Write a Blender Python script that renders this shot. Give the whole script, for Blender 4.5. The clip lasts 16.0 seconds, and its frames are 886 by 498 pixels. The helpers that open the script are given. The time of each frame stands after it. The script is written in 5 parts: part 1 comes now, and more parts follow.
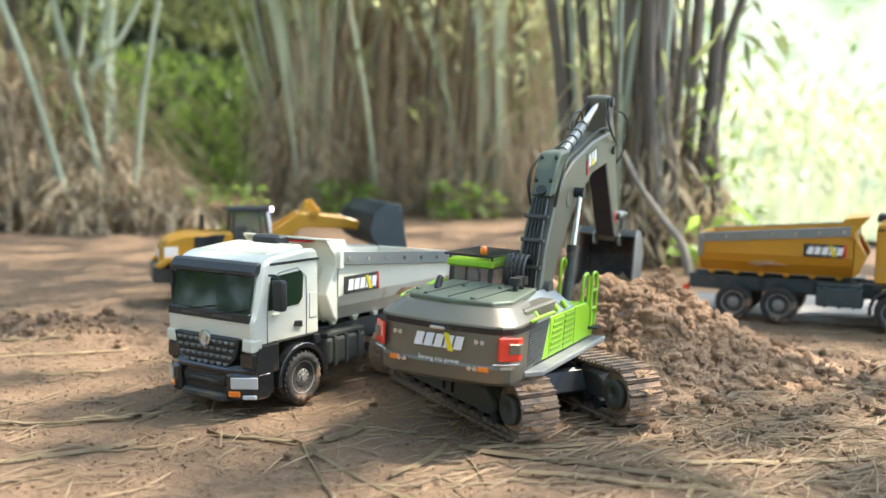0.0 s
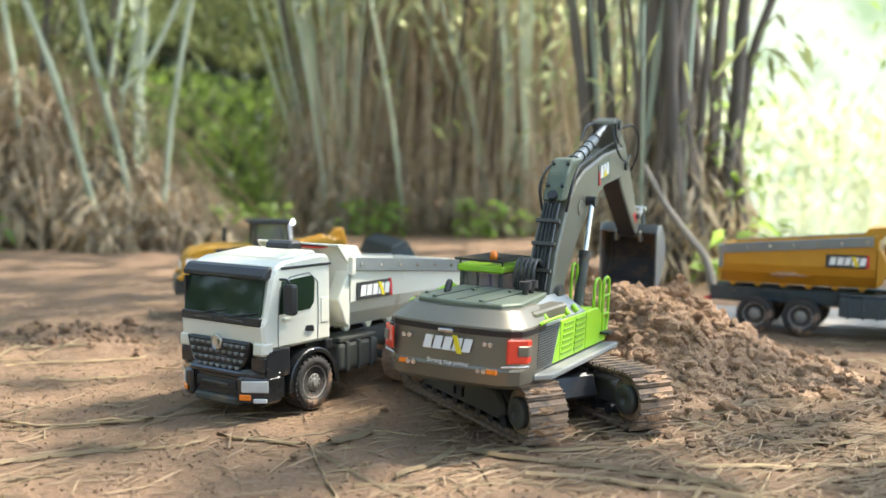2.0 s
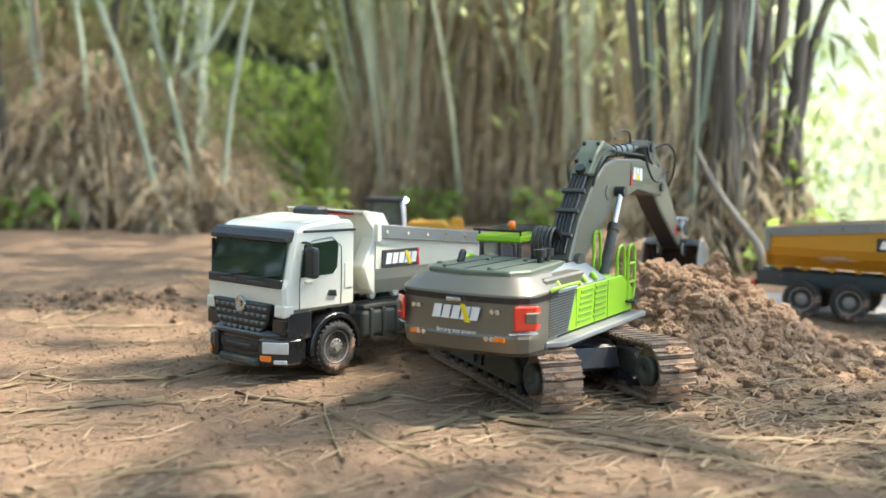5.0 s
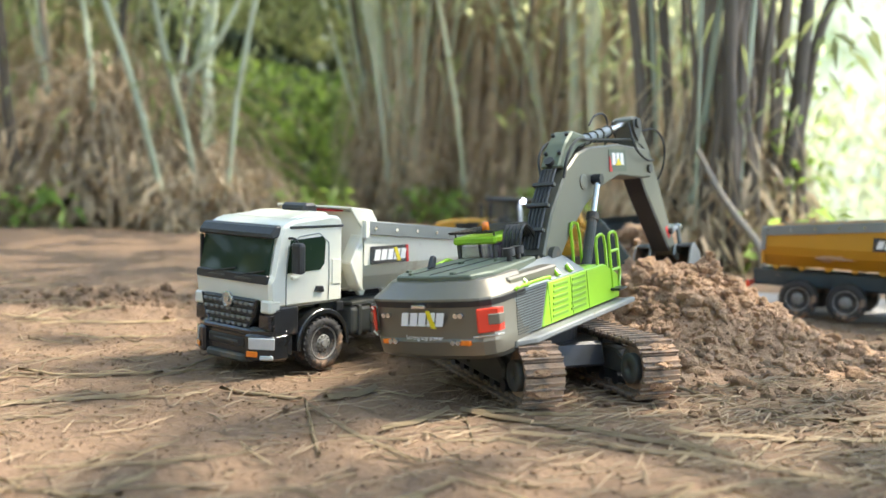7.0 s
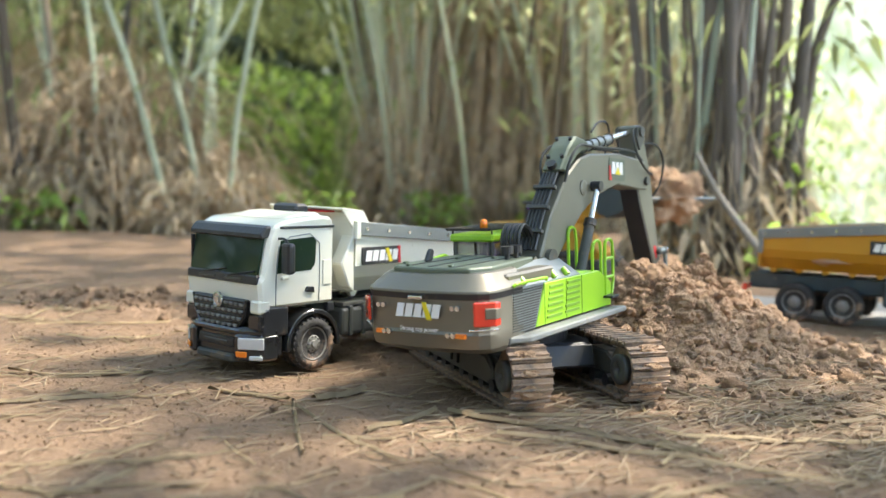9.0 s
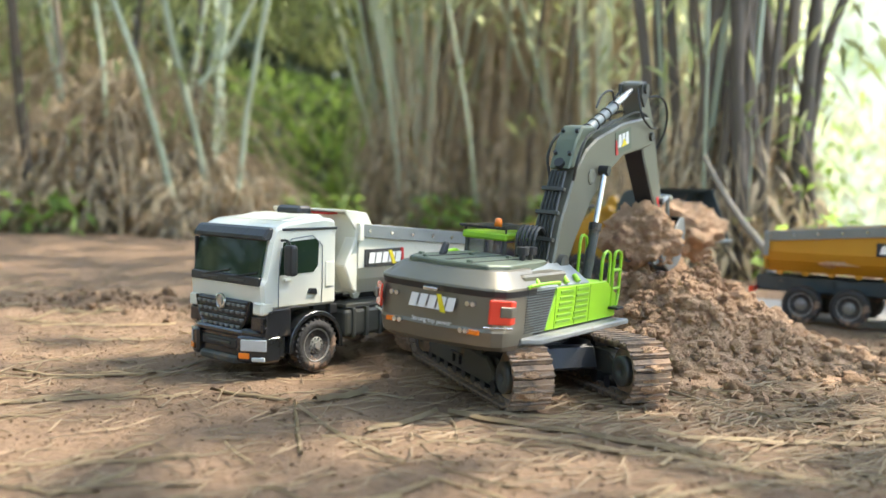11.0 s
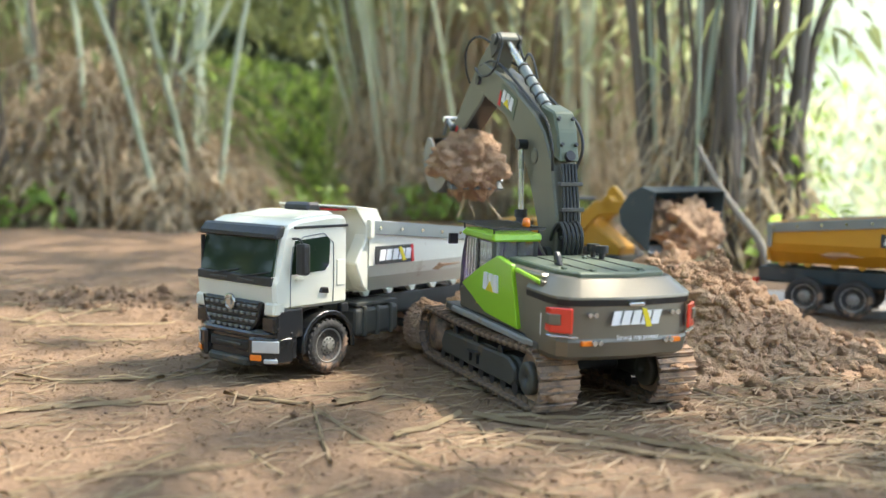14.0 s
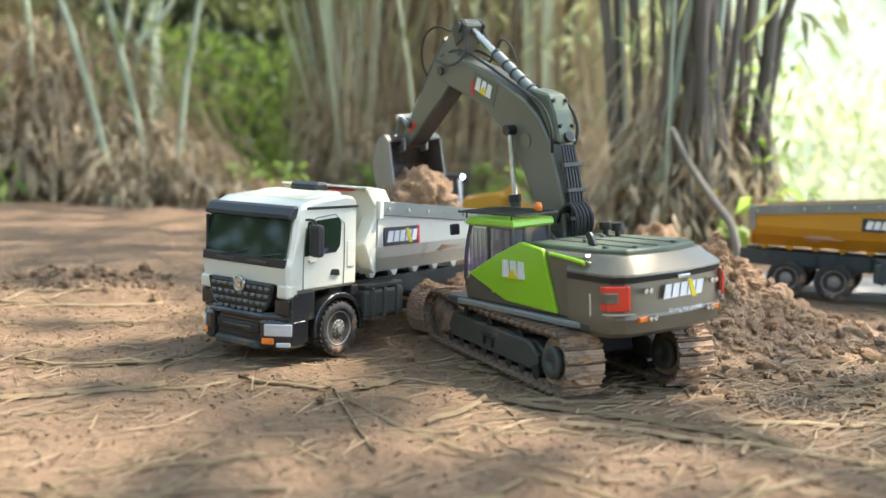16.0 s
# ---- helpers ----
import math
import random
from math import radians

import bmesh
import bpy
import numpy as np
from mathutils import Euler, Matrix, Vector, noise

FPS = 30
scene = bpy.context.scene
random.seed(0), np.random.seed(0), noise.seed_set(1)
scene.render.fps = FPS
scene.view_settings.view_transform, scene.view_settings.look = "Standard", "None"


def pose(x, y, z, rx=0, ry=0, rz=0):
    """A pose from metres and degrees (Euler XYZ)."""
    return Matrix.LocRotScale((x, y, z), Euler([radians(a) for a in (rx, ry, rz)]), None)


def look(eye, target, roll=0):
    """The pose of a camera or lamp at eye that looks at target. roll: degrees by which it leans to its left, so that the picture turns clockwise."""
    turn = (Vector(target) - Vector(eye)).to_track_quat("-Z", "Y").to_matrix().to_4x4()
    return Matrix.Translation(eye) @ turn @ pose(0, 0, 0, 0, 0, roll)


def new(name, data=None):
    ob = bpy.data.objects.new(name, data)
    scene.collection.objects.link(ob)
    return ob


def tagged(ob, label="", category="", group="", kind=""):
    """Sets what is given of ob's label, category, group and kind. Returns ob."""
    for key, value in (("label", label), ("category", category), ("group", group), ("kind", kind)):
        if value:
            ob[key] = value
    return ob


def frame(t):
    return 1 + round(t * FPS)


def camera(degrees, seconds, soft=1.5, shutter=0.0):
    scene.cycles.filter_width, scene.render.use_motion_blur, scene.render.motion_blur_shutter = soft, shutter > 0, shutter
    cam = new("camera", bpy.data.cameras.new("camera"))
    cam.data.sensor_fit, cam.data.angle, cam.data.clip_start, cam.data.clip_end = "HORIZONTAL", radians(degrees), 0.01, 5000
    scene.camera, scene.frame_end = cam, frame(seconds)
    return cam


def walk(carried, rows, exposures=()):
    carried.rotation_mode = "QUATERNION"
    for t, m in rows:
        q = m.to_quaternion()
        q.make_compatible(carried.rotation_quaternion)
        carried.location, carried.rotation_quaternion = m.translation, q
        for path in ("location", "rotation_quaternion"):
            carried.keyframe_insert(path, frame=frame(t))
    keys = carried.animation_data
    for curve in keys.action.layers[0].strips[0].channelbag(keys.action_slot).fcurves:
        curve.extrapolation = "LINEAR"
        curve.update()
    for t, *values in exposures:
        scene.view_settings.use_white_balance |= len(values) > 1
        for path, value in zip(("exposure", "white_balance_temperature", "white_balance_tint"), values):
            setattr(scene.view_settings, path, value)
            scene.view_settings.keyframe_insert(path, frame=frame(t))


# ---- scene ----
cam = camera(50.0, 16.0)

PATH = [
    (0, (0.004, -0.177, 0.405), (0.012, 1.812, 0.194), 0.4),
    (0.5, (0.016, -0.18, 0.4), (0.012, 1.811, 0.208), 0.3),
    (1, (0.027, -0.182, 0.391), (0.011, 1.81, 0.214), 0.2),
    (1.5, (0.033, -0.181, 0.382), (-0.007, 1.812, 0.211), 0.1),
    (2, (0.037, -0.18, 0.376), (-0.022, 1.812, 0.214), 0.2),
    (2.5, (0.04, -0.181, 0.374), (-0.035, 1.812, 0.218), 0.1),
    (3, (0.046, -0.18, 0.368), (-0.045, 1.812, 0.211), 0.1),
    (3.5, (0.057, -0.177, 0.358), (-0.05, 1.813, 0.19), 0.2),
    (4, (0.072, -0.172, 0.346), (-0.075, 1.815, 0.175), 0.4),
    (4.2, (0.08, -0.172, 0.339), (-0.088, 1.813, 0.172), 0.5),
    (6.5, (0.139, -0.167, 0.325), (-0.079, 1.813, 0.15), 1.2),
    (7, (0.146, -0.167, 0.323), (-0.08, 1.813, 0.155), 1.2),
    (7.5, (0.153, -0.166, 0.321), (-0.079, 1.813, 0.157), 1.3),
    (8, (0.16, -0.165, 0.319), (-0.074, 1.815, 0.155), 1.3),
    (8.5, (0.165, -0.162, 0.317), (-0.071, 1.818, 0.157), 1.3),
    (9, (0.171, -0.162, 0.316), (-0.069, 1.817, 0.159), 1.3),
    (11.5, (0.185, -0.162, 0.313), (-0.085, 1.815, 0.164), 1.2),
    (12, (0.178, -0.158, 0.316), (-0.098, 1.817, 0.164), 1.2),
    (12.5, (0.172, -0.154, 0.317), (-0.104, 1.82, 0.153), 1.3),
    (13, (0.164, -0.143, 0.325), (-0.111, 1.831, 0.155), 1.3),
    (13.5, (0.143, -0.141, 0.327), (-0.101, 1.836, 0.15), 1.2),
    (14, (0.116, -0.136, 0.323), (-0.09, 1.846, 0.15), 0.9),
    (14.5, (0.088, -0.134, 0.319), (-0.077, 1.851, 0.136), 1.0),
    (15, (0.055, -0.13, 0.319), (-0.084, 1.856, 0.124), 1.1),
    (15.5, (0.029, -0.125, 0.321), (-0.078, 1.861, 0.11), 1.7),
    (16, (0.0, -0.128, 0.329), (-0.075, 1.858, 0.108), 1.7),
]
walk(cam, [(t, look(e, g, r)) for t, e, g, r in PATH])

# ---- world, sun, exposure ----
cam.data.dof.use_dof = True
cam.data.dof.focus_distance = 1.42
cam.data.dof.aperture_fstop = 2.8

world = bpy.data.worlds.new("sky")
scene.world = world
world.use_nodes = True
wn = world.node_tree
sky = wn.nodes.new("ShaderNodeTexSky")
sky.sky_type = "NISHITA"
sky.sun_disc = False
sky.sun_elevation = radians(58)
sky.sun_rotation = radians(70)
wn.links.new(sky.outputs[0], wn.nodes["Background"].inputs[0])
wn.nodes["Background"].inputs[1].default_value = 0.15
sun_data = bpy.data.lights.new("sun", "SUN")
sun_data.energy, sun_data.angle, sun_data.color = 1.9, radians(1.0), (1.0, 0.94, 0.84)
sun = new("sun", sun_data)
sun.matrix_world = look((4.0, 3.0, 7.0), (0.0, 1.4, 0.0))
scene.view_settings.exposure = 2.42
scene.view_settings.use_white_balance = True
scene.view_settings.white_balance_temperature = 6750


# ---- materials ----
def material(name, base, rough=0.5, metal=0.0, vary=0.12, scale=30.0, bump=0.0, dirt=None, dirt_amount=0.0, dirt_scale=14.0, bump_scale=None, per_object=0.0, coat=0.0):
    m = bpy.data.materials.new(name)
    m.use_nodes = True
    t = m.node_tree
    b = t.nodes["Principled BSDF"]
    co = t.nodes.new("ShaderNodeTexCoord")
    n1 = t.nodes.new("ShaderNodeTexNoise")
    n1.inputs["Scale"].default_value, n1.inputs["Detail"].default_value = scale, 6
    t.links.new(co.outputs["Object"], n1.inputs["Vector"])
    mix = t.nodes.new("ShaderNodeMixRGB")
    mix.inputs[1].default_value = (*[c * (1 - vary) for c in base], 1)
    mix.inputs[2].default_value = (*[min(1, c * (1 + vary)) for c in base], 1)
    t.links.new(n1.outputs["Fac"], mix.inputs[0])
    out = mix.outputs[0]
    if per_object:
        oi = t.nodes.new("ShaderNodeObjectInfo")
        hs = t.nodes.new("ShaderNodeHueSaturation")
        mr = t.nodes.new("ShaderNodeMapRange")
        mr.inputs["To Min"].default_value, mr.inputs["To Max"].default_value = 1 - per_object, 1 + per_object
        t.links.new(oi.outputs["Random"], mr.inputs["Value"])
        t.links.new(mr.outputs[0], hs.inputs["Value"])
        t.links.new(out, hs.inputs["Color"])
        out = hs.outputs[0]
    if dirt:
        n2 = t.nodes.new("ShaderNodeTexNoise")
        n2.inputs["Scale"].default_value, n2.inputs["Detail"].default_value = dirt_scale, 8
        n2.inputs["Roughness"].default_value = 0.7
        t.links.new(co.outputs["Object"], n2.inputs["Vector"])
        ramp = t.nodes.new("ShaderNodeValToRGB")
        ramp.color_ramp.elements[0].position = 0.62 - dirt_amount
        ramp.color_ramp.elements[1].position = 0.74 - dirt_amount * 0.6
        t.links.new(n2.outputs["Fac"], ramp.inputs[0])
        mx = t.nodes.new("ShaderNodeMixRGB")
        mx.inputs[2].default_value = (*dirt, 1)
        t.links.new(ramp.outputs[0], mx.inputs[0])
        t.links.new(out, mx.inputs[1])
        out = mx.outputs[0]
        rr = t.nodes.new("ShaderNodeMapRange")
        rr.inputs["To Min"].default_value, rr.inputs["To Max"].default_value = rough, 0.95
        t.links.new(ramp.outputs[0], rr.inputs["Value"])
        t.links.new(rr.outputs[0], b.inputs["Roughness"])
    else:
        rr = t.nodes.new("ShaderNodeMapRange")
        rr.inputs["To Min"].default_value, rr.inputs["To Max"].default_value = max(0.02, rough * 0.85), min(1, rough * 1.15)
        t.links.new(n1.outputs["Fac"], rr.inputs["Value"])
        t.links.new(rr.outputs[0], b.inputs["Roughness"])
    t.links.new(out, b.inputs["Base Color"])
    b.inputs["Metallic"].default_value = metal
    b.inputs["Coat Weight"].default_value = coat
    if bump:
        n3 = t.nodes.new("ShaderNodeTexNoise")
        n3.inputs["Scale"].default_value, n3.inputs["Detail"].default_value = bump_scale or scale * 3, 6
        t.links.new(co.outputs["Object"], n3.inputs["Vector"])
        bp = t.nodes.new("ShaderNodeBump")
        bp.inputs["Strength"].default_value, bp.inputs["Distance"].default_value = bump, 0.01
        t.links.new(n3.outputs["Fac"], bp.inputs["Height"])
        t.links.new(bp.outputs[0], b.inputs["Normal"])
    return m


def glowing(name, color, strength):
    m = bpy.data.materials.new(name)
    m.use_nodes = True
    b = m.node_tree.nodes["Principled BSDF"]
    b.inputs["Base Color"].default_value = (*color, 1)
    b.inputs["Emission Color"].default_value = (*color, 1)
    b.inputs["Emission Strength"].default_value = strength
    return m


def glassy(name, color, rough=0.05, alpha=0.35):
    m = bpy.data.materials.new(name)
    m.use_nodes = True
    b = m.node_tree.nodes["Principled BSDF"]
    b.inputs["Base Color"].default_value = (*color, 1)
    b.inputs["Roughness"].default_value = rough
    b.inputs["Transmission Weight"].default_value = 1.0 - alpha
    b.inputs["IOR"].default_value = 1.2
    return m


def soil(name, dark, light, scale, bump):
    """Sandy earth: large pale and damp areas, fine grain."""
    m = bpy.data.materials.new(name)
    m.use_nodes = True
    t = m.node_tree
    b = t.nodes["Principled BSDF"]
    b.inputs["Roughness"].default_value = 0.95
    b.inputs["Specular IOR Level"].default_value = 0.15
    co = t.nodes.new("ShaderNodeTexCoord")
    cols = None
    heights = []
    for k, (s, w) in enumerate(((scale, 0.55), (scale * 9, 0.4), (scale * 60, 0.5), (scale * 240, 0.3))):
        n = t.nodes.new("ShaderNodeTexNoise")
        n.inputs["Scale"].default_value, n.inputs["Detail"].default_value = s, 7
        n.inputs["Roughness"].default_value = 0.65
        t.links.new(co.outputs["Object"], n.inputs["Vector"])
        r = t.nodes.new("ShaderNodeValToRGB")
        r.color_ramp.elements[0].position, r.color_ramp.elements[1].position = 0.34, 0.68
        r.color_ramp.elements[0].color, r.color_ramp.elements[1].color = (*dark, 1), (*light, 1)
        t.links.new(n.outputs["Fac"], r.inputs[0])
        heights.append(n.outputs["Fac"])
        if cols is None:
            cols = r.outputs[0]
        else:
            mx = t.nodes.new("ShaderNodeMixRGB")
            mx.inputs[0].default_value = w
            t.links.new(cols, mx.inputs[1])
            t.links.new(r.outputs[0], mx.inputs[2])
            cols = mx.outputs[0]
    t.links.new(cols, b.inputs["Base Color"])
    add = t.nodes.new("ShaderNodeMath")
    add.operation = "MULTIPLY_ADD"
    add.inputs[1].default_value = 0.4
    t.links.new(heights[2], add.inputs[0])
    t.links.new(heights[1], add.inputs[2])
    bp = t.nodes.new("ShaderNodeBump")
    bp.inputs["Strength"].default_value, bp.inputs["Distance"].default_value = bump, 0.02
    t.links.new(add.outputs[0], bp.inputs["Height"])
    t.links.new(bp.outputs[0], b.inputs["Normal"])
    return m


MUD = (0.40, 0.255, 0.165)
M_GROUND = soil("sandy_ground", (0.165, 0.107, 0.067), (0.33, 0.22, 0.145), 1.6, 1.0)
M_PILE = soil("dug_earth", (0.42, 0.25, 0.148), (0.68, 0.455, 0.29), 5.0, 0.9)
M_WHITE = material("white_paint", (0.72, 0.71, 0.60), 0.32, 0, 0.04, 20, dirt=(0.42, 0.32, 0.22), dirt_amount=0.02, dirt_scale=9, coat=0.3)
M_GLOSS = material("glossy_black_plastic", (0.02, 0.021, 0.022), 0.18, 0, 0.2, 40, 0.12, dirt=(0.25, 0.18, 0.12), dirt_amount=0.01, dirt_scale=24, coat=0.4)
M_BLACK = material("black_plastic", (0.022, 0.023, 0.025), 0.38, 0, 0.2, 40, 0.05, dirt=(0.2, 0.14, 0.09), dirt_amount=0.03)
M_DARK = material("dark_grey_plastic", (0.06, 0.062, 0.055), 0.5, 0, 0.2, 30, dirt=(0.2, 0.14, 0.09), dirt_amount=0.03)
M_RUBBER = material("tyre_rubber", (0.03, 0.029, 0.028), 0.8, 0, 0.3, 60, 0.3, dirt=MUD, dirt_amount=0.08, dirt_scale=22)
M_MUDTYRE = material("mud_caked_tyre", (0.24, 0.17, 0.12), 0.9, 0, 0.3, 60, 0.8, dirt=(0.52, 0.36, 0.25), dirt_amount=0.3, dirt_scale=16)
M_RIM = material("grey_rim", (0.25, 0.245, 0.23), 0.5, 0.2, 0.2, 40, dirt=MUD, dirt_amount=0.02, dirt_scale=30)
M_STEEL = material("galvanised_steel", (0.24, 0.265, 0.265), 0.42, 0.55, 0.12, 25, 0.03)
M_WALK = material("worn_walkway_plate", (0.26, 0.265, 0.25), 0.6, 0.3, 0.2, 25, 0.1, dirt=(0.3, 0.23, 0.16), dirt_amount=0.02, dirt_scale=14)
M_CHROME = material("bright_metal", (0.62, 0.63, 0.62), 0.22, 0.9, 0.08, 40)
M_GLASSDARK = material("tinted_windscreen", (0.02, 0.036, 0.022), 0.05, 0, 0.1, 8, dirt=(0.2, 0.17, 0.13), dirt_amount=-0.02, dirt_scale=20)
M_GLASSDARK.node_tree.nodes["Principled BSDF"].inputs["Specular IOR Level"].default_value = 0.22
M_OLIVE = material("olive_grey_metal", (0.20, 0.183, 0.145), 0.38, 0.6, 0.1, 12, 0.02, dirt=(0.24, 0.19, 0.14), dirt_amount=-0.02, dirt_scale=10)
M_BOOM = material("boom_grey_green_metal", (0.165, 0.163, 0.128), 0.42, 0.35, 0.1, 10, 0.02, dirt=(0.25, 0.2, 0.15), dirt_amount=-0.03, dirt_scale=10)
M_DECK = material("dark_green_deck", (0.12, 0.145, 0.105), 0.5, 0.25, 0.15, 15, dirt=(0.3, 0.24, 0.17), dirt_amount=-0.01, dirt_scale=24)
M_LIME = material("lime_green_paint", (0.28, 0.55, 0.02), 0.35, 0, 0.06, 20, coat=0.2)
M_LIMEDARK = material("lime_louvre", (0.17, 0.33, 0.03), 0.5, 0, 0.1, 20)
M_TRACK = material("track_steel", (0.07, 0.065, 0.06), 0.5, 0.4, 0.25, 50, 0.2, dirt=(0.47, 0.32, 0.215), dirt_amount=0.25, dirt_scale=20, per_object=0.3)
M_HOSE = material("hose_rubber", (0.025, 0.027, 0.026), 0.45, 0, 0.2, 60)
M_RED = material("red_lens", (0.75, 0.05, 0.025), 0.15, 0, 0.08, 60, coat=0.6)
M_ORANGE = material("orange_lens", (0.9, 0.22, 0.02), 0.2, 0, 0.08, 60, coat=0.5)
M_LENS = material("clear_lens", (0.55, 0.58, 0.58), 0.12, 0.2, 0.1, 80, coat=0.7)
M_YELLOW = material("yellow_paint", (0.50, 0.25, 0.02), 0.38, 0, 0.07, 15, dirt=(0.4, 0.27, 0.16), dirt_amount=0.0, coat=0.2)
M_NAVY = material("dark_blue_grey_frame", (0.04, 0.06, 0.068), 0.5, 0, 0.15, 20, dirt=(0.3, 0.22, 0.15), dirt_amount=0.02)
M_SIGNYEL = material("yellow_print", (0.75, 0.6, 0.02), 0.45, 0, 0.05, 40)
M_SIGNWHITE = material("white_print", (0.78, 0.78, 0.76), 0.45, 0, 0.04, 40)
M_SIGNRED = material("red_print", (0.62, 0.03, 0.03), 0.45, 0, 0.05, 40)
M_BUCKET = material("scraped_bucket_steel", (0.29, 0.3, 0.285), 0.45, 0.5, 0.2, 18, 0.08, dirt=MUD, dirt_amount=0.0, dirt_scale=9)
M_BUCKETIN = material("dark_bucket_inside", (0.12, 0.115, 0.11), 0.55, 0.1, 0.2, 18, 0.05, dirt=MUD, dirt_amount=0.12, dirt_scale=9)
M_STRAW = material("dry_bamboo_straw", (0.37, 0.28, 0.165), 0.7, 0, 0.3, 30, 0.2, per_object=0.35)
M_LITTER = material("straw_litter", (0.28, 0.2, 0.12), 0.8, 0, 0.7, 8, 0.2)
M_CULM = material("green_bamboo", (0.46, 0.51, 0.36), 0.45, 0, 0.3, 4, 0.05, dirt=(0.26, 0.2, 0.12), dirt_amount=0.06, dirt_scale=3, per_object=0.35)
M_CULMBROWN = material("brown_bamboo", (0.14, 0.108, 0.078), 0.65, 0, 0.35, 5, 0.1, dirt=(0.16, 0.2, 0.12), dirt_amount=0.03, dirt_scale=3, per_object=0.4)
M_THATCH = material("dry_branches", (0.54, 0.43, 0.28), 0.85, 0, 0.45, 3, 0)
# Darker copy of the dry branches, with shade put into its brown.
M_THATCHDARK = material("dry_branches_painted_shade", (0.40, 0.30, 0.19), 0.85, 0, 0.45, 3, 0)
M_WOOD = material("grey_dead_wood", (0.25, 0.22, 0.18), 0.8, 0, 0.3, 12, 0.2)
M_PURPLE = glowing("violet_dash_light", (0.42, 0.16, 1.0), 2.2)
M_LED = glowing("cold_white_led", (0.62, 0.7, 1.0), 9.0)
M_PANE = glassy("tinted_cab_pane", (0.6, 0.63, 0.58), 0.05, 0.06)


def leafy(name, base, trans, vary=0.35):
    m = bpy.data.materials.new(name)
    m.use_nodes = True
    t = m.node_tree
    b = t.nodes["Principled BSDF"]
    g = t.nodes.new("ShaderNodeNewGeometry")
    r = t.nodes.new("ShaderNodeMapRange")
    r.inputs["To Min"].default_value, r.inputs["To Max"].default_value = 1 - vary, 1 + vary
    t.links.new(g.outputs["Random Per Island"], r.inputs["Value"])
    h = t.nodes.new("ShaderNodeHueSaturation")
    h.inputs["Color"].default_value = (*base, 1)
    t.links.new(r.outputs[0], h.inputs["Value"])
    t.links.new(h.outputs[0], b.inputs["Base Color"])
    b.inputs["Roughness"].default_value = 0.5
    tr = t.nodes.new("ShaderNodeBsdfTranslucent")
    t.links.new(h.outputs[0], tr.inputs["Color"])
    mx = t.nodes.new("ShaderNodeMixShader")
    mx.inputs[0].default_value = trans
    t.links.new(b.outputs[0], mx.inputs[1])
    t.links.new(tr.outputs[0], mx.inputs[2])
    t.links.new(mx.outputs[0], t.nodes["Material Output"].inputs["Surface"])
    return m


M_LEAF = leafy("bamboo_leaf", (0.31, 0.355, 0.15), 0.6)
# Darkened copy of the bamboo leaf: deep shade is put into the colour.
M_LEAFDARK = leafy("leaf_painted_shade", (0.10, 0.125, 0.06), 0.25)
# Paled copy of the bamboo leaf: haze and light are in its colour.
M_LEAFPALE = leafy("leaf_paled_for_light", (0.58, 0.61, 0.36), 0.75)
# Vivid copy of the leaf, its green chosen to carry the sunlight.
M_LEAFSUN = leafy("leaf_painted_sunlit", (0.29, 0.42, 0.09), 0.6)
M_LEAFDRY = leafy("dry_leaf", (0.46, 0.35, 0.22), 0.3, 0.5)


# ---- mesh helpers ----
def part(name, bm, mat, parent=None, label="", smooth=False):
    me = bpy.data.meshes.new(name)
    bmesh.ops.recalc_face_normals(bm, faces=bm.faces[:])
    if smooth:
        for f in bm.faces:
            f.smooth = True
    bm.to_mesh(me)
    bm.free()
    me.materials.append(mat)
    ob = new(name, me)
    ob.parent = parent
    if label:
        ob["label"] = label
    return ob


def shared(name, me, parent, m=None):
    ob = new(name, me)
    ob.parent = parent
    if m is not None:
        ob.matrix_basis = m
    return ob


def empty(name, m=None, parent=None):
    ob = new(name)
    ob.parent = parent
    if m is not None:
        ob.matrix_basis = m
    return ob


def bevel(bm, w, seg=2):
    if w:
        bmesh.ops.bevel(bm, geom=bm.edges[:], offset=w, segments=seg, affect="EDGES", profile=0.5, clamp_overlap=True)
    return bm


def box(x0, x1, y0, y1, z0, z1, w=0.002, bm=None):
    own = bmesh.new()
    bmesh.ops.create_cube(own, size=1, matrix=Matrix.Translation(((x0 + x1) / 2, (y0 + y1) / 2, (z0 + z1) / 2)) @ Matrix.Diagonal((abs(x1 - x0), abs(y1 - y0), abs(z1 - z0), 1)))
    bevel(own, w)
    return join(bm, own)


def join(bm, own):
    if bm is None:
        return own
    me = bpy.data.meshes.new("tmp")
    own.to_mesh(me)
    own.free()
    bm.from_mesh(me)
    bpy.data.meshes.remove(me)
    return bm


def prism(points, y0, y1, w=0.002, bm=None, axis="y"):
    """A solid from a closed outline: (x, z) pairs swept along y, or (x, y) pairs along z, or (y, z) along x."""
    own = bmesh.new()
    put = {"y": lambda a, b, c: (a, c, b), "z": lambda a, b, c: (a, b, c), "x": lambda a, b, c: (c, a, b)}[axis]
    lo = [own.verts.new(put(a, b, y0)) for a, b in points]
    hi = [own.verts.new(put(a, b, y1)) for a, b in points]
    own.faces.new(lo)
    own.faces.new(hi)
    n = len(points)
    for i in range(n):
        own.faces.new((lo[i], lo[(i + 1) % n], hi[(i + 1) % n], hi[i]))
    bmesh.ops.recalc_face_normals(own, faces=own.faces[:])
    bevel(own, w, 1)
    return join(bm, own)


